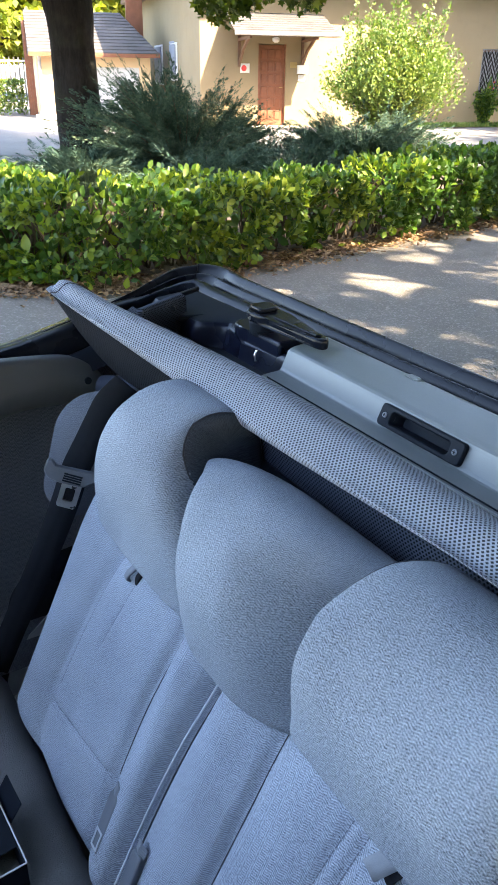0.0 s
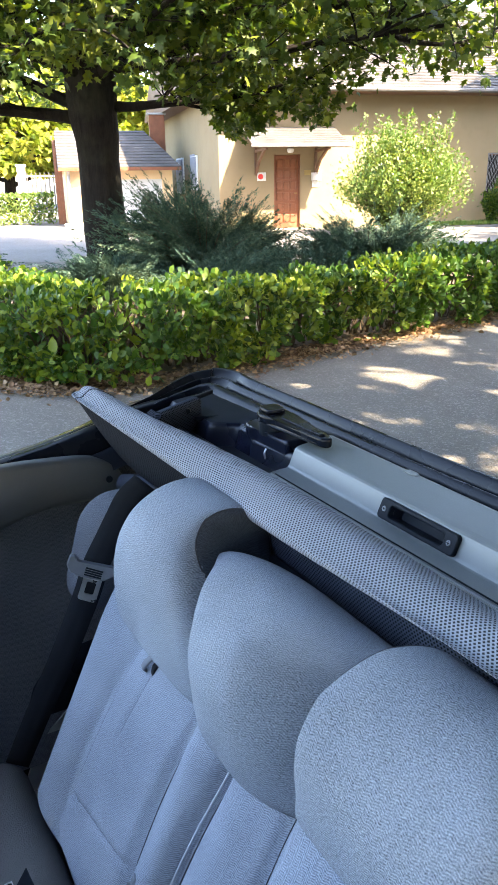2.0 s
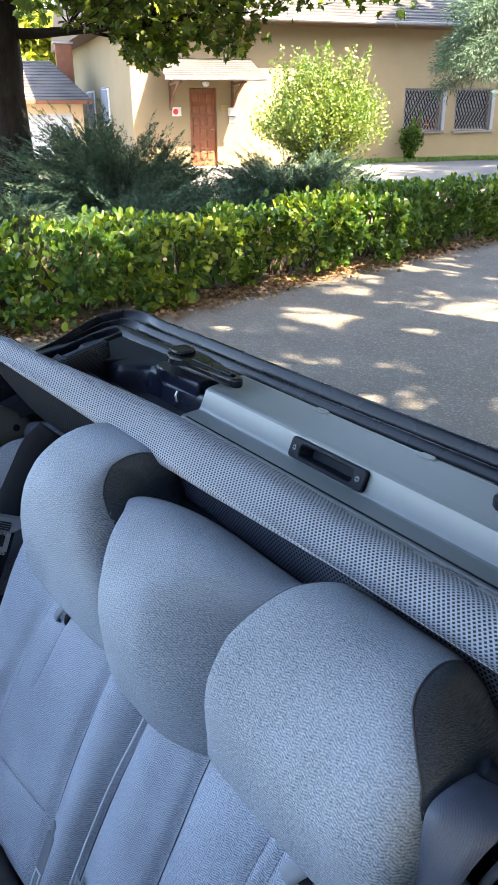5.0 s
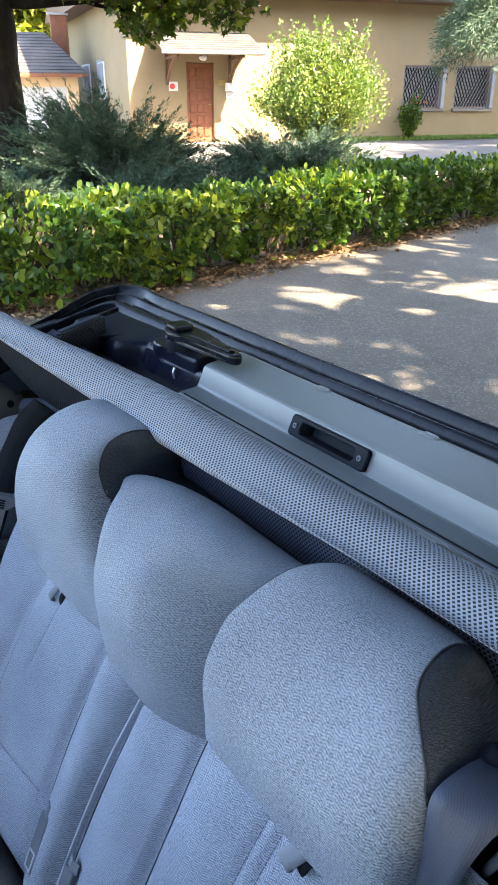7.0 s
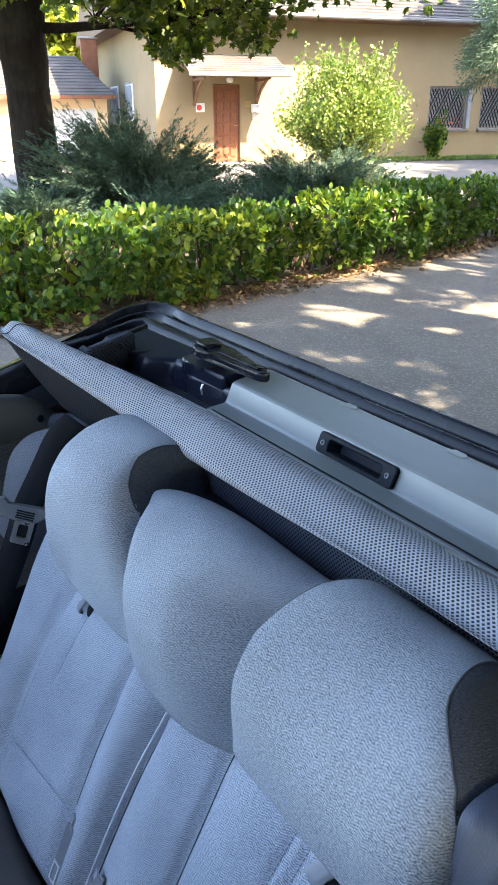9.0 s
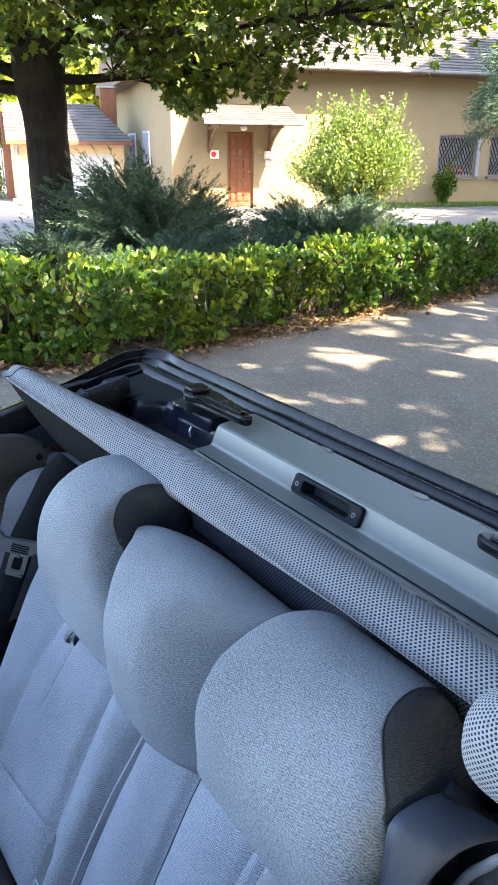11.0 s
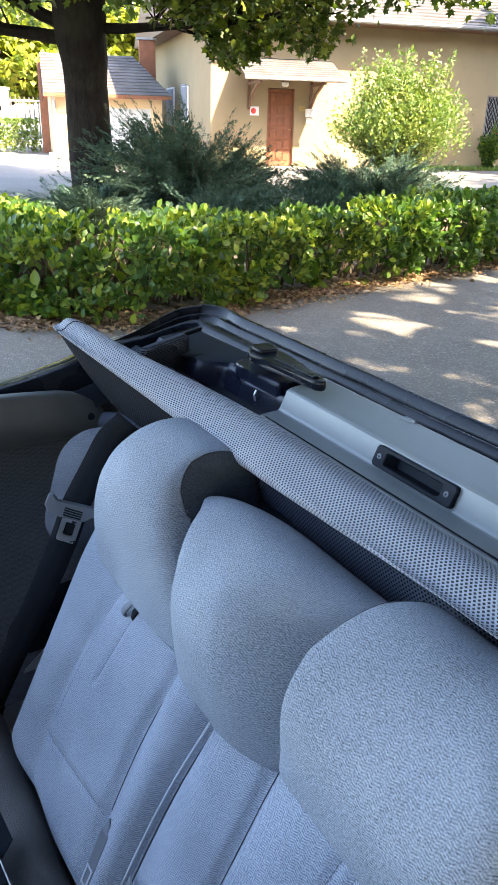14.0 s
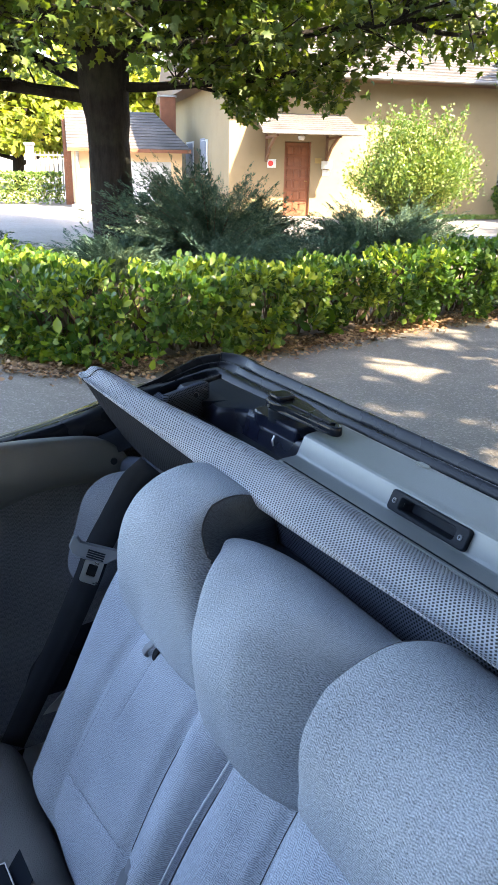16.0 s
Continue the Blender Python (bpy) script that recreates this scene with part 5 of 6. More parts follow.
def buckle(y, s0, s1, tilt):
    """A slim seat-belt buckle lying on the back."""
    w, l = 0.019, s1 - s0
    bm = bmesh.new()
    m = Matrix.Translation(Vector(on_back(y, s0, 0.008))) @ Matrix(((0, UP_S[0], OUT_N[0], 0), (1, UP_S[1], OUT_N[1], 0), (0, UP_S[2], OUT_N[2], 0), (0, 0, 0, 1))) @ Matrix.Rotation(tilt, 4, "Z")
    b = prism([(x, q + l / 2) for x, q in oval(w, l, 0.004)], -0.006, 0.008, 0.002)
    bmesh.ops.transform(b, matrix=m, verts=b.verts[:])
    ob = part("buckle", b, M_BUCKLE, seat, "grey plastic belt buckle")
    bm = bmesh.new()
    for lo, hi in (((-0.007, 0.006, 0.008), (-0.005, 0.026, 0.0092)), ((0.005, 0.006, 0.008), (0.007, 0.026, 0.0092)), ((-0.007, 0.026, 0.008), (0.007, 0.028, 0.0092)), ((-0.007, 0.004, 0.008), (0.007, 0.006, 0.0092))):
        add_box(bm, lo, hi)
    bmesh.ops.transform(bm, matrix=m, verts=bm.verts[:])
    part("button_rim", bm, M_PIPING, ob)
    bm = bmesh.new()
    for k in range(5):
        add_tube(bm, [(-0.009, l - 0.004 + k * 0.0032, 0.002), (0.0, l - 0.003 + k * 0.0032, 0.006), (0.009, l - 0.004 + k * 0.0032, 0.002)], 0.0016, 6)
    bmesh.ops.transform(bm, matrix=m, verts=bm.verts[:])
    part("collar", bm, M_BELT_SHINE, ob, "ribbed grey collar")


buckle(0.030, 0.052, 0.128, -0.03)
buckle(-0.042, 0.040, 0.118, -0.03)

# seat cushion in front of the back
v, f = rounded_block((0.55, 1.0, 0.14), 0.05, 40)
v = v + (-0.13, 0.0, 0.44)
v[:, 2] += 0.012 * np.sin(v[:, 1] * 9) * np.clip((v[:, 2] - 0.44) / 0.07, 0, 1) - 0.05 * np.clip(v[:, 0] + 0.1, 0, 0.3)
child("seat_cushion", mesh_of("seat_cushion", v, f, M_CARPET, v[:, :2]), car, "dark grey cloth seat cushion")

# ---- folded soft top behind the seat ----
def sweep(name, section, y_list, mat, parent, label="", n=None, smooth=True):
    """A strip whose section of (x, z) points, given for each y, runs across the car; uv in metres."""
    rows, uvs = [], []
    for y in y_list:
        sec = np.array(section(y), float)
        if n:
            sec = curve([tuple(p) for p in sec], n)
        arc = np.concatenate([[0], np.cumsum(np.linalg.norm(np.diff(sec, axis=0), axis=1))])
        rows.append(np.stack([sec[:, 0], np.full(len(sec), y), sec[:, 1]], 1))
        uvs.append(np.stack([np.full(len(sec), y), arc], 1))
    me = grid_mesh(name, rows, mat, uvs)
    me.polygons.foreach_set("use_smooth", [smooth] * len(me.polygons))
    return child(name, me, parent, label)


def roll_section(y):
    """The padded front edge of the headliner: full in the middle, drawn out to a rounded tip at the far end."""
    f = np.clip((y - 0.18) / 0.50, 0, 1)
    g = f * f * (3 - 2 * f)
    x0, z0 = 0.509 - 0.09 * g, 0.982 + 0.036 * g
    x1, z1 = 0.400 - 0.050 * g, 1.0 + 0.022 * g
    crest = 1.019 + 0.023 * g + 0.002 * math.sin(7 * y)
    low = float(np.interp(y, [-0.42, -0.20, -0.12, 0.04, 0.15, 0.30], [1.000, 0.999, 0.994, 0.984, 0.979, 0.976])) + 0.042 * g
    k = 1 - 0.8 * np.clip((y - 0.685) / 0.04, 0, 1) ** 2.5
    cx, cz = (x0 + x1) / 2, 1.005 + 0.02 * g
    pts = [(x0 + 0.006, z0 - 0.012), (x0, z0), (x0 - 0.3 * (x0 - x1), z0 + 0.66 * (crest - z0)), (x0 - 0.62 * (x0 - x1), crest), (x1 + 0.008, crest - 0.012), (x1 - 0.003, 0.45 * crest + 0.55 * low), (x1 + 0.008, low), (x1 + 0.035, low - 0.004)]
    return [(cx + (x - cx) * k, cz + (z - cz) * k) for x, z in pts]


roll = sweep("headliner_edge", roll_section, np.linspace(-0.47, 0.725, 144), M_MESH, car, "padded grey mesh headliner edge of the folded top", 30)


# a smooth vinyl binding along its rear edge, wider towards the near side
roll.data.materials.append(M_VINYL)
for f in roll.data.polygons:
    y = f.center.y
    f.material_index = int((f.index % 29) < 4.0 + 6.0 * np.clip((0.20 - y) / 0.6, 0, 1))


def flap_section(y):
    f = np.clip((y - 0.2) / 0.47, 0, 1)
    x1 = 0.405 - 0.05 * f
    drop = 0.075 * math.sin(math.pi * min(1.0, max(0.0, (0.725 - y) / 0.53)) ** 0.8)
    return [(x1 + 0.004, 1.0 + 0.02 * f), (x1 + 0.01, 0.985 + 0.03 * f - drop * 0.5), (x1 + 0.03, 0.97 + 0.035 * f - drop), (x1 + 0.06, 0.965 + 0.035 * f - drop)]


sweep("headliner_flap", flap_section, np.linspace(0.19, 0.72, 50), M_MESH_SHADED, roll, "mesh lining under the padded edge, darkened for its shade", 12)
end_ring = [(x * 1.0, 0.668, z) for x, z in curve(roll_section(0.668), 24)]
mx, mz = np.mean([p[0] for p in end_ring]), np.mean([p[2] for p in end_ring])
part("edge_seam", add_tube(bmesh.new(), [(mx + (x - mx) * 1.01, y, mz + (z - mz) * 1.02) for x, y, z in end_ring], 0.0013, 6), M_THREAD, roll, smooth=True)
# the near end of the edge curls up in a rounded tip
v, f = rounded_block((0.074, 0.078, 0.078), 0.034, 24)
turn = np.stack([np.arctan2(v[:, 1], -v[:, 0]) * 0.042, np.arcsin(np.clip(v[:, 2] / np.linalg.norm(v, axis=1), -1, 1)) * 0.046], -1)
v = v + (0.374, -0.424, 1.026)
child("edge_tip", mesh_of("edge_tip", v, f, M_MESH, turn), roll, "rounded mesh-covered tip")
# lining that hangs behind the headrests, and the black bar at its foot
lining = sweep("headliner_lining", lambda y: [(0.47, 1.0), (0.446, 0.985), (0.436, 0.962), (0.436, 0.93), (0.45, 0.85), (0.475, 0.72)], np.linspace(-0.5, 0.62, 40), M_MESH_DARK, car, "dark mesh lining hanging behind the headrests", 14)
part("bow", add_tube(bmesh.new(), curve([(0.432, -0.5, 0.905), (0.428, -0.1, 0.920), (0.428, 0.2, 0.922), (0.437, 0.6, 0.90)], 20), 0.010, 8), M_BLACK, lining, "black steel bow", smooth=True)

# header rail: grey plastic cover with a step, a crease and a grip
def header_section(y):
    c = -0.02 * max(0.0, -y - 0.1) ** 2
    base = [(0.498, 0.968), (0.508, 0.980), (0.511, 0.984), (0.515, 0.985), (0.538, 0.986), (0.541, 0.987), (0.5435, 0.990), (0.5525, 1.010), (0.5545, 1.0135), (0.558, 1.0155), (0.564, 1.0168), (0.600, 1.021), (0.616, 1.0225), (0.622, 1.021), (0.630, 1.008)]
    return [(x, z + c) for x, z in base]


part("edge_gap", add_tube(bmesh.new(), [(0.5110 + 0.0005 * k, 0.26 - 0.11 * k, 0.9862 - 0.02 * max(0.0, 0.11 * k - 0.36) ** 2) for k in range(8)], 0.0010, 6), M_BELT, car, "dark gap along the headliner edge")
HEADER_Y = sorted([*np.linspace(-0.62, 0.268, 60), -0.0455, 0.0435, 0.272, 0.2735])
header = sweep("header_rail", header_section, HEADER_Y, M_GREY, car, "grey plastic cover of the folded top's front rail", smooth=False)
# the cover is cut open behind the pull handle
bm = bmesh.new()
bm.from_mesh(header.data)
bmesh.ops.delete(bm, geom=[f for f in bm.faces if abs(f.calc_center_median().y + 0.001) < 0.0444 and 0.9905 < f.calc_center_median().z < 1.0095], context="FACES")
bm.to_mesh(header.data)
bm.free()
bm = bmesh.new()
sec = header_section(0.2735)
bm.faces.new([bm.verts.new((x, 0.2735, z)) for x, z in sec] + [bm.verts.new((0.632, 0.2735, 0.965))])
part("end_face", bm, M_GREY, header)
for y in (0.09, -0.09):
    part("cover_tab", prism([(0.616 + a * 0.5, y + b) for a, b in oval(0.022, 0.030, 0.007)], 1.016, 1.0236, 0.003), M_GREY, header)


def grip():
    """A black recessed pull handle let into the header's face, held by two screws."""
    base, w = Vector((0.5478, -0.001, 1.0)), Vector((0.009, 0, 0.020)).normalized()
    out = Vector((-w.z, 0, w.x))
    m = Matrix(((0, w.x, out.x, base.x), (1, 0, 0, base.y), (0, w.z, out.z, base.z), (0, 0, 0, 1)))
    loops = [(oval(0.132, 0.0265, 0.005), -0.002), (oval(0.132, 0.0265, 0.005), 0.0045), (oval(0.129, 0.0235, 0.004), 0.0060), (oval(0.095, 0.0175, 0.005), 0.0060), (oval(0.092, 0.0150, 0.004), 0.0045), (oval(0.087, 0.0125, 0.004), -0.004), (oval(0.083, 0.0110, 0.003), -0.014)]
    bm, rings = bmesh.new(), []
    for pts, z in loops:
        rings.append([bm.verts.new(m @ Vector((x, y, z))) for x, y in pts])
    for a, b in zip(rings, rings[1:]):
        for k in range(len(a)):
            j = (k + 1) % len(a)
            bm.faces.new((a[k], a[j], b[j], b[k]))
    bm.faces.new(rings[-1])
    g = part("grip_handle", bm, M_BLACK, header, "black recessed pull handle with two screws")
    for x in (-0.0555, 0.0555):
        bm = add_tube(bmesh.new(), [m @ Vector((x, 0, 0.0055)), m @ Vector((x, 0, 0.0071)), m @ Vector((x, 0, 0.0075))], [0.0034, 0.0034, 0.0026], 14)
        s = part("screw", bm, M_BUCKLE, g, "dark cross-head screw")
        bm = bmesh.new()
        for a, b in (((-0.002, -0.0005), (0.002, 0.0005)), ((-0.0005, -0.002), (0.0005, 0.002))):
            add_box(bm, (x + a[0], a[1], 0.00752), (x + b[0], b[1], 0.0078))
        bmesh.ops.transform(bm, matrix=m, verts=bm.verts[:])
        part("slot", bm, M_BLACK, s)


grip()


def latch(side):
    """A black latch: a round pivot with a ridged cap and a long tapered lever."""
    def put(bm):
        for v in bm.verts:
            x, y, z = v.co
            v.co = (0.572 - y, side * (0.364 - x * 0.97), 1.030 + z - 0.02 * x)
        return bm
    lever = prism([(-0.026, 0.010), (-0.018, 0.021), (-0.004, 0.026), (0.014, 0.024), (0.034, 0.017), (0.146, 0.009), (0.155, 0.003), (0.154, -0.006), (0.146, -0.011), (0.034, -0.018), (0.012, -0.025), (-0.006, -0.026), (-0.020, -0.020), (-0.027, -0.008)], 0.0, 0.015, 0.0045, 3)
    l = part("latch", put(lever), M_GLOSS, car, "glossy black top latch with a tapered lever", smooth=False)
    part("lever_ridge", put(prism([(0.040, 0.010), (0.138, 0.0045), (0.141, -0.004), (0.040, -0.011)], 0.0145, 0.0175, 0.002, 2)), M_GLOSS, l)
    part("pivot_cap", put(prism([(x - 0.002, y) for x, y in oval(0.036, 0.034, 0.009)], 0.0145, 0.0215, 0.003, 3)), M_GLOSS, l, "ridged pivot cap")
    part("pivot", put(prism([(0.023 * math.cos(a), 0.023 * math.sin(a)) for a in np.linspace(0, 2 * math.pi, 20, endpoint=False)], -0.022, 0.0, 0.002, 1)), M_BLACK, l)
    part("peg", put(add_tube(bmesh.new(), [(0.060, -0.026, -0.012), (0.060, -0.026, 0.006), (0.060, -0.026, 0.009)], [0.005, 0.005, 0.003], 10)), M_BLACK, l)
    part("screw", put(add_tube(bmesh.new(), [(0.0, 0.0255, 0.006), (0.0, 0.0268, 0.006)], 0.0026, 10)), M_STEEL, l)


latch(1)
latch(-1)

# black painted end of the rail: a pressed trough whose wall closes at the far end, and the latch's bracket
def tray_section(y):
    f = np.clip((y - 0.445) / 0.042, 0, 1)
    f = f * f * (3 - 2 * f)
    w = 0.546 - 0.040 * f
    floor = 0.962
    return [(0.486, 0.955), (0.496, 0.972), (0.499, 0.978), (0.503, 0.979), (0.507, 0.975), (0.510, floor + 0.002), (w - 0.008, floor), (w - 0.001, floor + 0.004), (w + 0.008, 0.992), (w + 0.013, 0.999), (w + 0.024, 1.004), (0.592, 1.009), (0.606, 1.009), (0.622, 1.014)]


tray = sweep("rail_end", tray_section, np.linspace(0.2745, 0.64, 80), M_PAINT, car, "glossy black painted end of the rail", 44)
tray.data.materials.append(M_BLACK)
for f in tray.data.polygons:
    f.material_index = int(f.center.z > 1.002)
b = part("latch_bracket", prism([(0.554, 0.296), (0.600, 0.296), (0.604, 0.408), (0.592, 0.424), (0.566, 0.428), (0.552, 0.420), (0.547, 0.404), (0.553, 0.385)], 0.99, 1.016, 0.006, 3), M_PAINT, tray, "black painted latch bracket")
part("hook", add_tube(bmesh.new(), [(0.5475, 0.346, 0.992), (0.544, 0.346, 0.985), (0.5445, 0.344, 0.976)], 0.0016, 6), M_STEEL, b, "small steel hook")
plate = part("side_plate", prism([(0.505, 0.515), (0.575, 0.492), (0.612, 0.572), (0.600, 0.600), (0.530, 0.585)], 0.997, 1.006, 0.003, 2), M_BLACK, tray, "black plate with two screws")
for y in (0.0, 0.009):
    part("screw", add_tube(bmesh.new(), [(0.586 + y * 0.5, 0.556 + y, 1.006), (0.586 + y * 0.5, 0.556 + y, 1.0075)], 0.003, 10), M_BLACK, plate)

# small mesh-covered cheek of the headliner by the corner
v, f = rounded_block((0.12, 0.022, 0.06), 0.010, 16)
c, s_ = math.cos(radians(28)), math.sin(radians(28))
v = np.stack([v[:, 0] * c - v[:, 1] * s_, v[:, 0] * s_ + v[:, 1] * c, v[:, 2]], 1) + (0.475, 0.515, 1.005)
cheek = child("headliner_cheek", mesh_of("headliner_cheek", v, f, M_MESH_DARK, np.stack([v[:, 0] + v[:, 1], v[:, 2]], -1)), car, "dark mesh cheek piece with a press stud")
part("stud", add_tube(bmesh.new(), [(0.492, 0.508, 1.022), (0.489, 0.503, 1.023)], 0.004, 10), M_BLACK, cheek)
part("clip", prism([(0.53, 0.556), (0.578, 0.580), (0.575, 0.586), (0.527, 0.562)], 1.022, 1.030, 0.002), M_BLACK, cheek)

# moulded rubber seal: a low and a high ridge with a groove between, turning forward at the far corner
def seal_band():
    line = curve([(0.614, -0.62, 0.994), (0.6125, -0.3, 0.999), (0.609, -0.05, 1.0), (0.605, 0.12, 1.0), (0.603, 0.30, 1.0), (0.602, 0.46, 1.001), (0.596, 0.575, 1.003)], 60)
    bend = curve([(0.596, 0.575, 1.003), (0.592, 0.622, 1.005), (0.585, 0.634, 1.006), (0.570, 0.640, 1.003), (0.52, 0.643, 0.995), (0.47, 0.643, 0.982), (0.40, 0.645, 0.960), (0.33, 0.645, 0.942)], 50)
    line = np.concatenate([line, bend[1:]])
    profile = curve([(0.006, -0.045), (0.002, 0.000), (0.005, 0.010), (0.013, 0.0155), (0.021, 0.0165), (0.027, 0.012), (0.031, 0.0), (0.036, -0.001), (0.041, 0.011), (0.047, 0.0185), (0.052, 0.0175), (0.056, 0.006), (0.060, 0.005), (0.065, 0.018), (0.072, 0.0275), (0.079, 0.0275), (0.086, 0.021), (0.088, 0.014), (0.094, 0.012), (0.098, 0.006), (0.097, -0.02)], 90)
    run = np.gradient(line, axis=0)[:, :2]
    run /= np.linalg.norm(run, axis=1, keepdims=True)
    rows, uvs = [], []
    for k, (p, d) in enumerate(zip(line, run)):
        out = np.array((d[1], -d[0], 0.0))
        f = np.clip((k - 74) / 18, 0, 1)
        f = f * f * (3 - 2 * f)
        mitre = 1 + 0.22 * math.exp(-(((k - 71) / 5.0) ** 2))
        prof = profile * ((1 - 0.62 * f) * mitre, (1 - 0.25 * f) * (1 + 0.3 * (mitre - 1)))
        rows.append([p + out * a + np.array((0, 0, b)) for a, b in prof])
        uvs.append([(k * 0.01, q * 0.002) for q in range(len(prof))])
    child("seal", grid_mesh("seal", rows, M_RUBBER, uvs), car, "ribbed black rubber seal along the rail and round its corner")


seal_band()
part("rail_under", prism([(0.51, -0.62), (0.69, -0.62), (0.685, 0.64), (0.51, 0.64)], 0.90, 0.965, 0.01), M_BLACK, car, "black underside of the rail")
part("side_rail", prism([(0.44, 0.605), (0.585, 0.600), (0.600, 0.625), (0.58, 0.645), (0.44, 0.650)], 0.93, 0.972, 0.006), M_BLACK, car, "black side rail of the folded top")
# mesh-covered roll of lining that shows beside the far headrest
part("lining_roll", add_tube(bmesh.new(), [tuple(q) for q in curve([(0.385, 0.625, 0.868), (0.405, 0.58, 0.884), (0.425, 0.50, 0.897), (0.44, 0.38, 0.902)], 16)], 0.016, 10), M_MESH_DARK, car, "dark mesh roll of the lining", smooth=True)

# ---- body side, trim, belts ----
def lengthwise(name, section, xs, mat, parent, label="", n=None):
    """A strip whose section of (y, z) points, given for each x, runs along the car."""
    rows, uvs = [], []
    for x in xs:
        sec = np.array(section(x), float)
        if n:
            sec = curve([tuple(p) for p in sec], n)
        arc = np.concatenate([[0], np.cumsum(np.linalg.norm(np.diff(sec, axis=0), axis=1))])
        rows.append(np.stack([np.full(len(sec), x), sec[:, 0], sec[:, 1]], 1))
        uvs.append(np.stack([np.full(len(sec), x), arc], 1))
    return child(name, grid_mesh(name, rows, mat, uvs), parent, label)


def belt_z(x):
    return float(np.interp(x, [-0.75, 0.1, 0.2, 0.285, 0.369, 0.466, 0.66], [0.86, 0.912, 0.928, 0.941, 0.961, 0.988, 1.0]))

xs = np.linspace(-1.35, 0.66, 70)
body = lengthwise("body_side", lambda x: [(0.655, belt_z(x) - 0.012), (0.675, belt_z(x) + 0.006), (0.70, belt_z(x) + 0.004), (0.74, belt_z(x) - 0.03), (0.80, 0.70), (0.815, 0.5), (0.79, 0.25)], xs, M_PAINT, car, "dark blue painted body side", 24)
lengthwise("belt_seal", lambda x: [(0.64, belt_z(x) - 0.03), (0.645, belt_z(x) + 0.004), (0.655, belt_z(x) + 0.012), (0.668, belt_z(x) + 0.012), (0.678, belt_z(x) + 0.005), (0.682, belt_z(x) - 0.01)], xs, M_RUBBER, body, "black rubber strip along the body's edge", 18)
lengthwise("window_slot", lambda x: [(0.60, belt_z(x) - 0.06), (0.615, belt_z(x) - 0.03), (0.63, belt_z(x) - 0.028), (0.645, belt_z(x) - 0.05)], xs, M_BLACK, body, "black window channel", 12)


def trim_panel():
    """The grey plastic top of the side trim: a long panel with a rounded rear end."""
    top_line = curve([(-0.75, 0.930), (0.0, 0.946), (0.18, 0.947), (0.28, 0.942), (0.35, 0.932), (0.39, 0.908), (0.412, 0.870)], 60)
    low_line = curve([(-0.75, 0.70), (0.0, 0.785), (0.17, 0.836), (0.25, 0.856), (0.32, 0.856), (0.39, 0.852), (0.412, 0.862)], 60)
    rows, uvs = [], []
    for a, b in zip(top_line, low_line):
        sec = []
        for k, f in enumerate(np.linspace(0, 1, 12)):
            p = a + (b - a) * f
            bow = 0.012 * math.sin(math.pi * f)
            sec.append((p[0], 0.605 - bow, p[1]))
        sec = [(a[0] + 0.004, 0.645, a[1] - 0.012), (a[0], 0.625, a[1] + 0.0005), (a[0], 0.612, a[1] + 0.001)] + sec + [(b[0], 0.63, b[1] - 0.004)]
        rows.append(sec)
    t = child("side_trim", grid_mesh("side_trim", rows, M_TRIM), car, "dark grey plastic side trim with a rounded end")
    part("trim_screw", add_tube(bmesh.new(), [(0.372, 0.599, 0.893), (0.372, 0.592, 0.893)], [0.007, 0.006], 14), M_BLACK, t)


trim_panel()
lengthwise("side_panel", lambda x: [(0.632, 0.90), (0.628, 0.80), (0.61, 0.68), (0.60, 0.55), (0.58, 0.36)], np.linspace(-1.35, 0.46, 45), M_CLOTH_DARK, car, "dark grey cloth side panel", 16)
part("rear_bulkhead", prism([(0.44, -0.62), (0.70, -0.62), (0.70, 0.63), (0.44, 0.63)], 0.30, 0.72, 0.01), M_BLACK, car, "black well for the folded top")
part("floor", prism([(-1.35, -0.62), (0.44, -0.62), (0.44, 0.62), (-1.35, 0.62)], 0.22, 0.30, 0.01), M_CARPET, car, "dark carpeted floor")


def shoulder(x, y, z, wide, label="dark grey padded shoulder beside the headrest"):
    """A small padded piece beside the headrest, under the belt."""
    v, f = rounded_block((0.15, wide, 0.18), 0.05, 30)
    v[:, 0] += 0.30 * v[:, 2]
    v = v + (x, y, z)
    return child("shoulder_pad", mesh_of("shoulder_pad", v, f, M_PAD, np.stack([v[:, 1] - v[:, 0], v[:, 2]], -1)), car, label)


shoulder(0.338, 0.465, 0.828, 0.12)
pad = shoulder(0.402, -0.475, 0.845, 0.15)
part("piping", add_tube(bmesh.new(), [tuple(q) for q in curve([(0.338, -0.405, 0.885), (0.340, -0.420, 0.925), (0.340, -0.434, 0.950), (0.342, -0.447, 0.968), (0.36, -0.47, 0.975)], 16)], 0.004, 8), M_BUCKLE, pad, "grey plastic edging", smooth=True)

belt = strip("seat_belt", [tuple(p) for p in curve([(0.352, 0.372, 0.968), (0.331, 0.388, 0.941), (0.313, 0.394, 0.908), (0.296, 0.394, 0.880), (0.271, 0.388, 0.845), (0.253, 0.390, 0.798), (0.215, 0.420, 0.686), (0.172, 0.460, 0.562), (0.136, 0.500, 0.447)], 40)], 0.040, (0.85, -0.4, -0.3), 0.0016, M_BELT, car, "black seat belt webbing with a steel tongue")


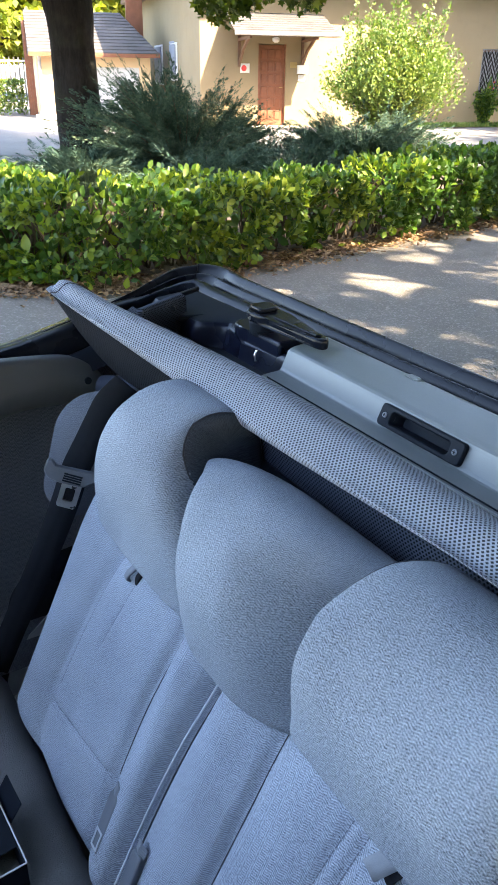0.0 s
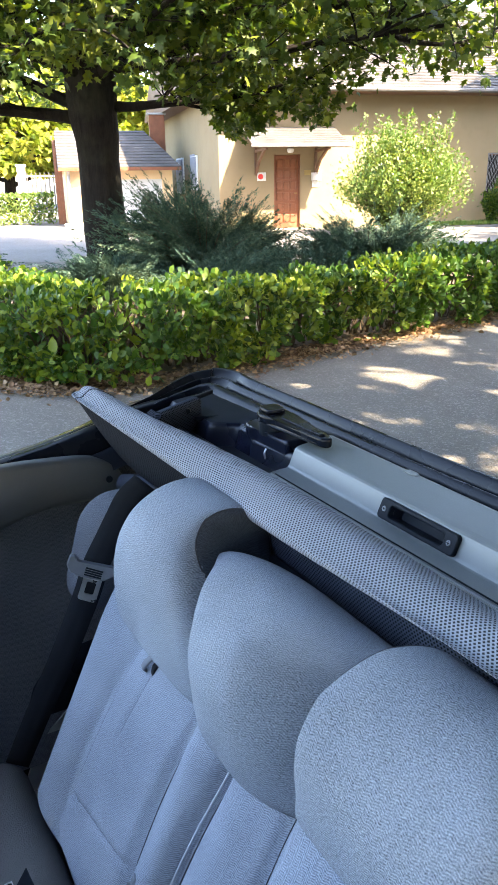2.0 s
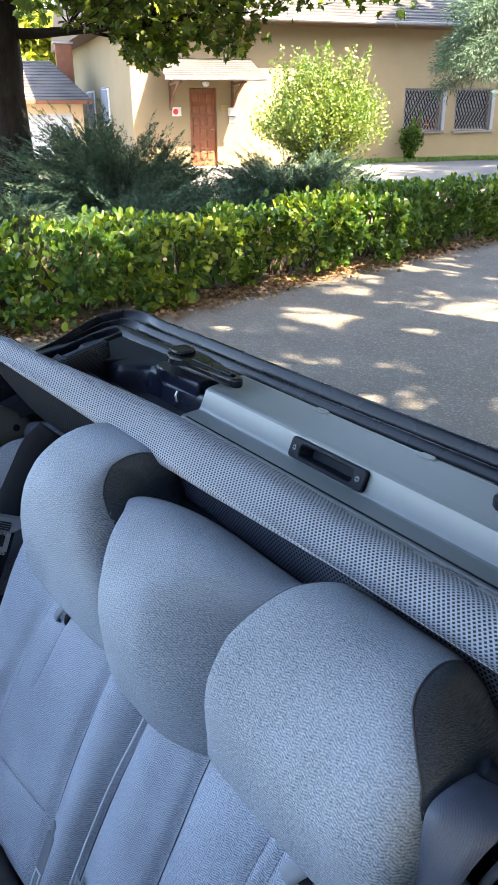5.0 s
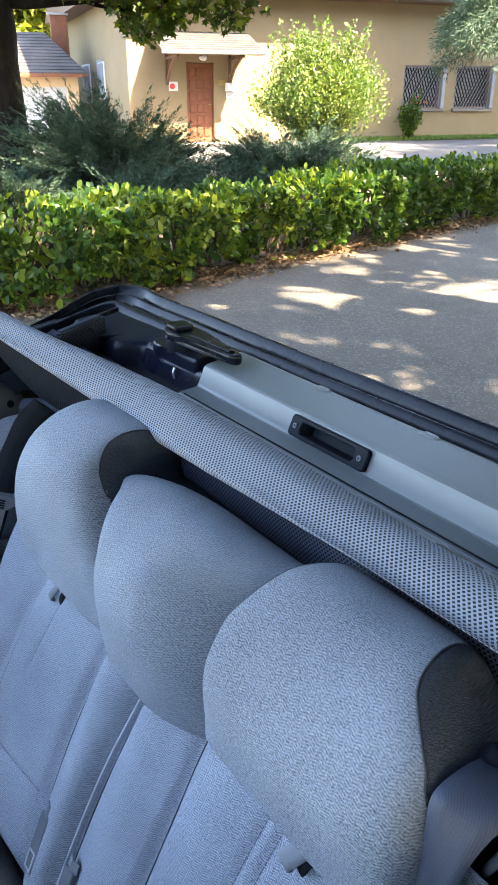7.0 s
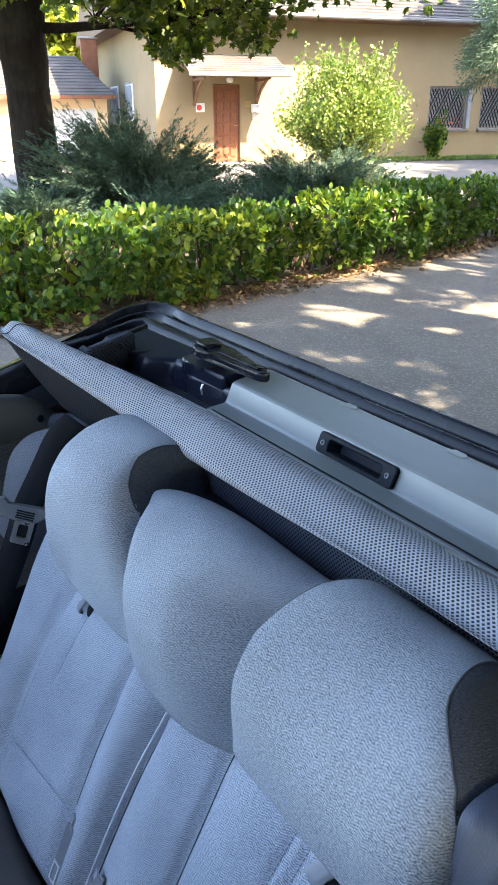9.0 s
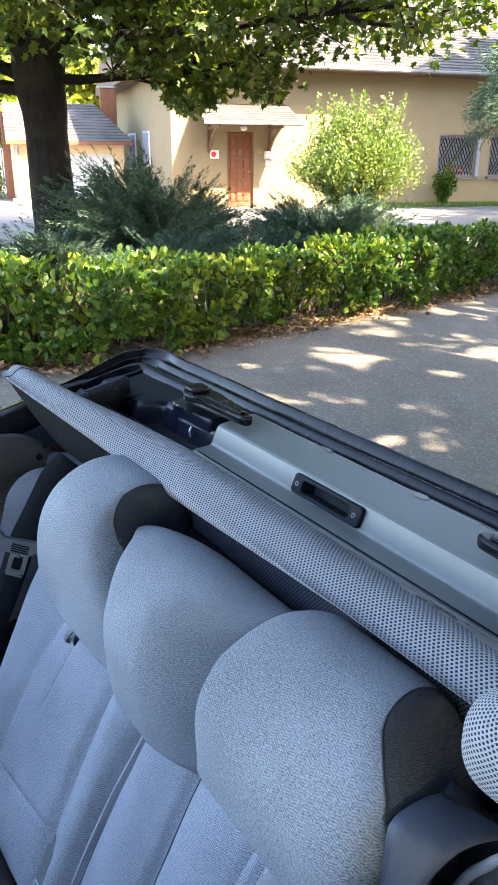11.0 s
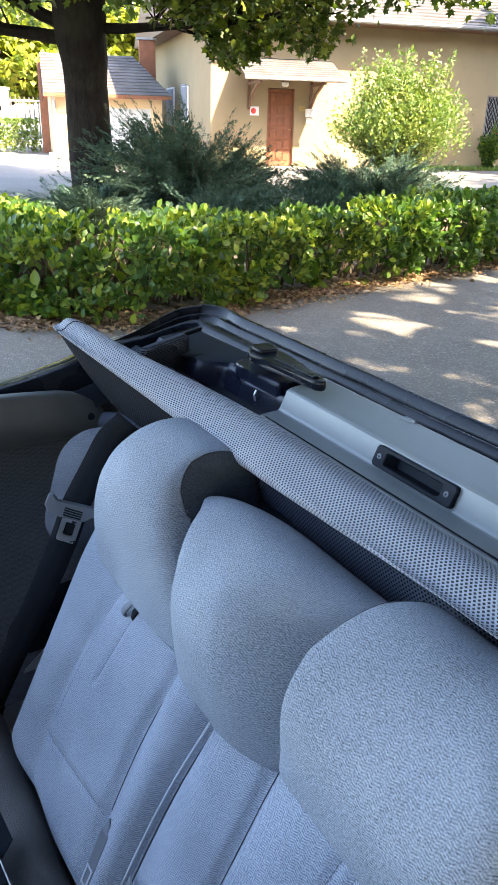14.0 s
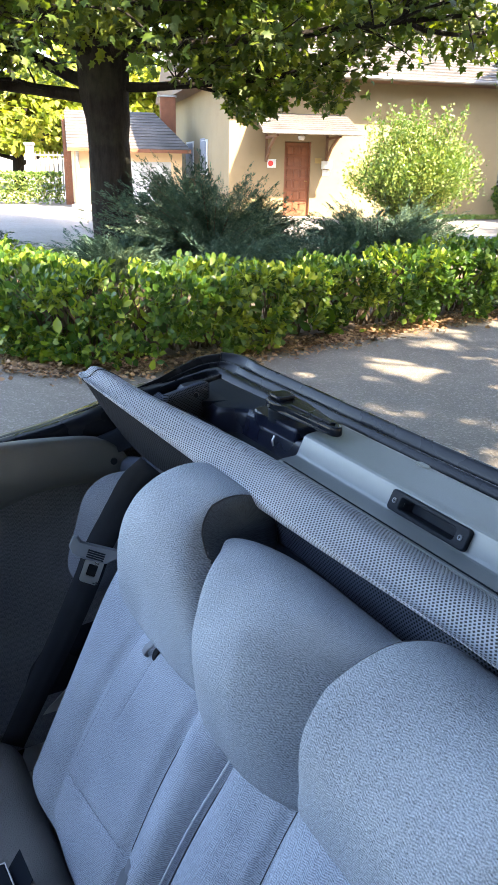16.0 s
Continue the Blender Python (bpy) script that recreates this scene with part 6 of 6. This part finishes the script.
def tongue():
    o, down = Vector((0.271, 0.388, 0.845)), Vector((-0.018, 0.002, -0.047)).normalized()
    eye = Vector((0.0, -0.6, 1.38))
    out = (eye - o).normalized()
    out = (out - down * out.dot(down)).normalized()
    across = down.cross(out)
    o = o + out * 0.004
    m = Matrix(((across.x, down.x, out.x, o.x), (across.y, down.y, out.y, o.y), (across.z, down.z, out.z, o.z), (0, 0, 0, 1)))
    bm = prism([(-0.040, -0.024), (-0.026, -0.030), (-0.030, -0.018), (-0.030, -0.006), (0.028, -0.002), (0.033, -0.012), (0.041, -0.010), (0.042, 0.006), (0.034, 0.016), (0.016, 0.019), (-0.018, 0.017), (-0.036, 0.000)], -0.002, 0.008, 0.002, 1)
    bmesh.ops.transform(bm, matrix=m, verts=bm.verts[:])
    t = part("tongue", bm, M_BUCKLE, belt, "grey plastic belt tongue")
    bm, rings = bmesh.new(), []
    for (w, h, r), z in (((0.028, 0.042, 0.004), 0.001), ((0.028, 0.042, 0.004), 0.004), ((0.014, 0.020, 0.002), 0.004), ((0.014, 0.020, 0.002), 0.001)):
        rings.append([bm.verts.new(m @ Vector((x - 0.002, y + 0.034, z))) for x, y in oval(w, h, r)])
    rings.append(rings[0])
    for a, b in zip(rings, rings[1:]):
        for k in range(len(a)):
            j = (k + 1) % len(a)
            bm.faces.new((a[k], a[j], b[j], b[k]))
    part("steel_plate", bm, M_STEEL, t, "bright steel plate with a slot")
    bm = bmesh.new()
    for k in range(4):
        add_box(bm, (-0.013, 0.001 + k * 0.0036, 0.008), (0.013, 0.003 + k * 0.0036, 0.0092))
    bmesh.ops.transform(bm, matrix=m, verts=bm.verts[:])
    part("ridge", bm, M_BLACK, t)


tongue()
# the near belt comes out from under its guide behind the near headrest
AX = Vector((0.42, -0.55, -0.62)).normalized()
g0 = Vector((0.360, -0.376, 0.960))
bm = bmesh.new()
for a, b in ((0.0, 0.046), (0.0475, 0.10)):
    pts = [g0 + AX * (a + (b - a) * f) for f in (0.0, 0.06, 0.5, 0.94, 1.0)]
    add_tube(bm, [tuple(p) for p in pts], [0.006, 0.0085, 0.009, 0.0085, 0.006], 14)
guide = part("belt_guide", bm, M_BLACK, car, "black plastic belt guide", smooth=True)
part("guide_foot", prism([(0.37, -0.38), (0.42, -0.40), (0.46, -0.50), (0.40, -0.50)], 0.86, 0.93, 0.01), M_BLACK, guide)
left = curve([(0.358, -0.376, 0.955), (0.330, -0.379, 0.966), (0.300, -0.381, 0.966), (0.290, -0.385, 0.945), (0.283, -0.390, 0.912), (0.25, -0.40, 0.82), (0.22, -0.41, 0.70)], 30)
right = curve([(0.385, -0.428, 0.940), (0.350, -0.424, 0.956), (0.321, -0.420, 0.957), (0.298, -0.414, 0.930), (0.287, -0.415, 0.890), (0.27, -0.43, 0.80), (0.24, -0.44, 0.68)], 30)
bm, rings = bmesh.new(), []
for a, b in zip(left, right):
    top = [a + (b - a) * f for f in np.linspace(0, 1, 5)]
    rings.append([bm.verts.new(tuple(p)) for p in top] + [bm.verts.new((p[0] + 0.0012, p[1], p[2] - 0.0014)) for p in top[::-1]])
for a, b in zip(rings, rings[1:]):
    for k in range(10):
        bm.faces.new((a[k], a[(k + 1) % 10], b[(k + 1) % 10], b[k]))
part("near_belt", bm, M_RIBBED, guide, "dark ribbed belt webbing", smooth=True)


def carton():
    """A small open glossy black carton on the seat cushion, its lid folded back."""
    c = thing("carton", "small open glossy black carton on the seat cushion", "box", CAR @ pose(0.005, 0.115, 0.495, 0, 0, 4))
    for lo, hi in (((-0.06, -0.06, 0), (0.06, -0.058, 0.05)), ((-0.06, 0.058, 0), (0.06, 0.06, 0.05)), ((-0.06, -0.058, 0), (-0.058, 0.058, 0.05)), ((0.058, -0.058, 0), (0.06, 0.058, 0.05))):
        part("side", box(lo, hi), M_BLACK, c)
    part("bottom", box((-0.058, -0.058, 0.0), (0.058, 0.058, 0.002)), M_CARD, c, "bare cardboard inside")
    part("lid", box((-0.058, -0.035, 0.0505), (0.058, 0.06, 0.0520), 0.0004), M_BLACK, c)
    bm = bmesh.new()
    add_box(bm, (0.0, -0.026, 0.0), (0.0016, 0.026, 0.028), 0.0004)
    bmesh.ops.transform(bm, matrix=pose(0.063, 0.03, 0.045, 0, 35, 0), verts=bm.verts[:])
    part("flap", bm, M_BLACK, c)
    part("edge", add_tube(bmesh.new(), [(0.0605, -0.06, 0.051), (0.0605, 0.06, 0.0525), (-0.06, 0.061, 0.0525)], 0.0011, 4), M_WHITE, c, "worn pale edge")
    part("edge", add_tube(bmesh.new(), [(0.0605, -0.06, 0.051), (-0.06, -0.0605, 0.051)], 0.0011, 4), M_WHITE, c, "worn pale edge")


carton()


def front_seat(y):
    """A plain front seat, unseen, added to close the car and block low light before the rear bench."""
    v, f = rounded_block((0.13, 0.50, 0.66), 0.06, 20)
    v[:, 0] += 0.30 * v[:, 2]
    v = v + (-1.05, y, 0.632)
    back = child("front_seat_back", mesh_of("front_seat_back", v, f, M_CLOTH_DARK, v[:, 1:]), car, "unseen dark grey cloth front seat back, added to block low light")
    v, f = rounded_block((0.09, 0.26, 0.18), 0.04, 16)
    v = v + (-0.95, y, 1.05)
    child("front_headrest", mesh_of("front_headrest", v, f, M_CLOTH_DARK, v[:, 1:]), back, "unseen dark grey front headrest")


front_seat(0.34)
front_seat(-0.34)


def wheel(x, y):
    w = part("wheel", add_tube(bmesh.new(), [(x, y - 0.09, 0.29), (x, y - 0.08, 0.29), (x, y + 0.08, 0.29), (x, y + 0.09, 0.29)], [0.24, 0.29, 0.29, 0.24], 32), M_RUBBER, car, "black tyre", smooth=True)
    part("rim", add_tube(bmesh.new(), [(x, y - 0.094, 0.29), (x, y + 0.094, 0.29)], 0.19, 24), M_ZINC, w, "silver rim")


for y in (-0.68, 0.68):
    wheel(0.35, y)


# the near body side, which the camera looks away from
near = lengthwise("body_side", lambda x: [(-0.60, 0.45), (-0.61, 0.86), (-0.625, 0.93), (-0.66, 0.945), (-0.70, 0.925), (-0.75, 0.86), (-0.80, 0.70), (-0.815, 0.5), (-0.79, 0.25)], xs, M_PAINT, car, "dark blue painted body side", 24)
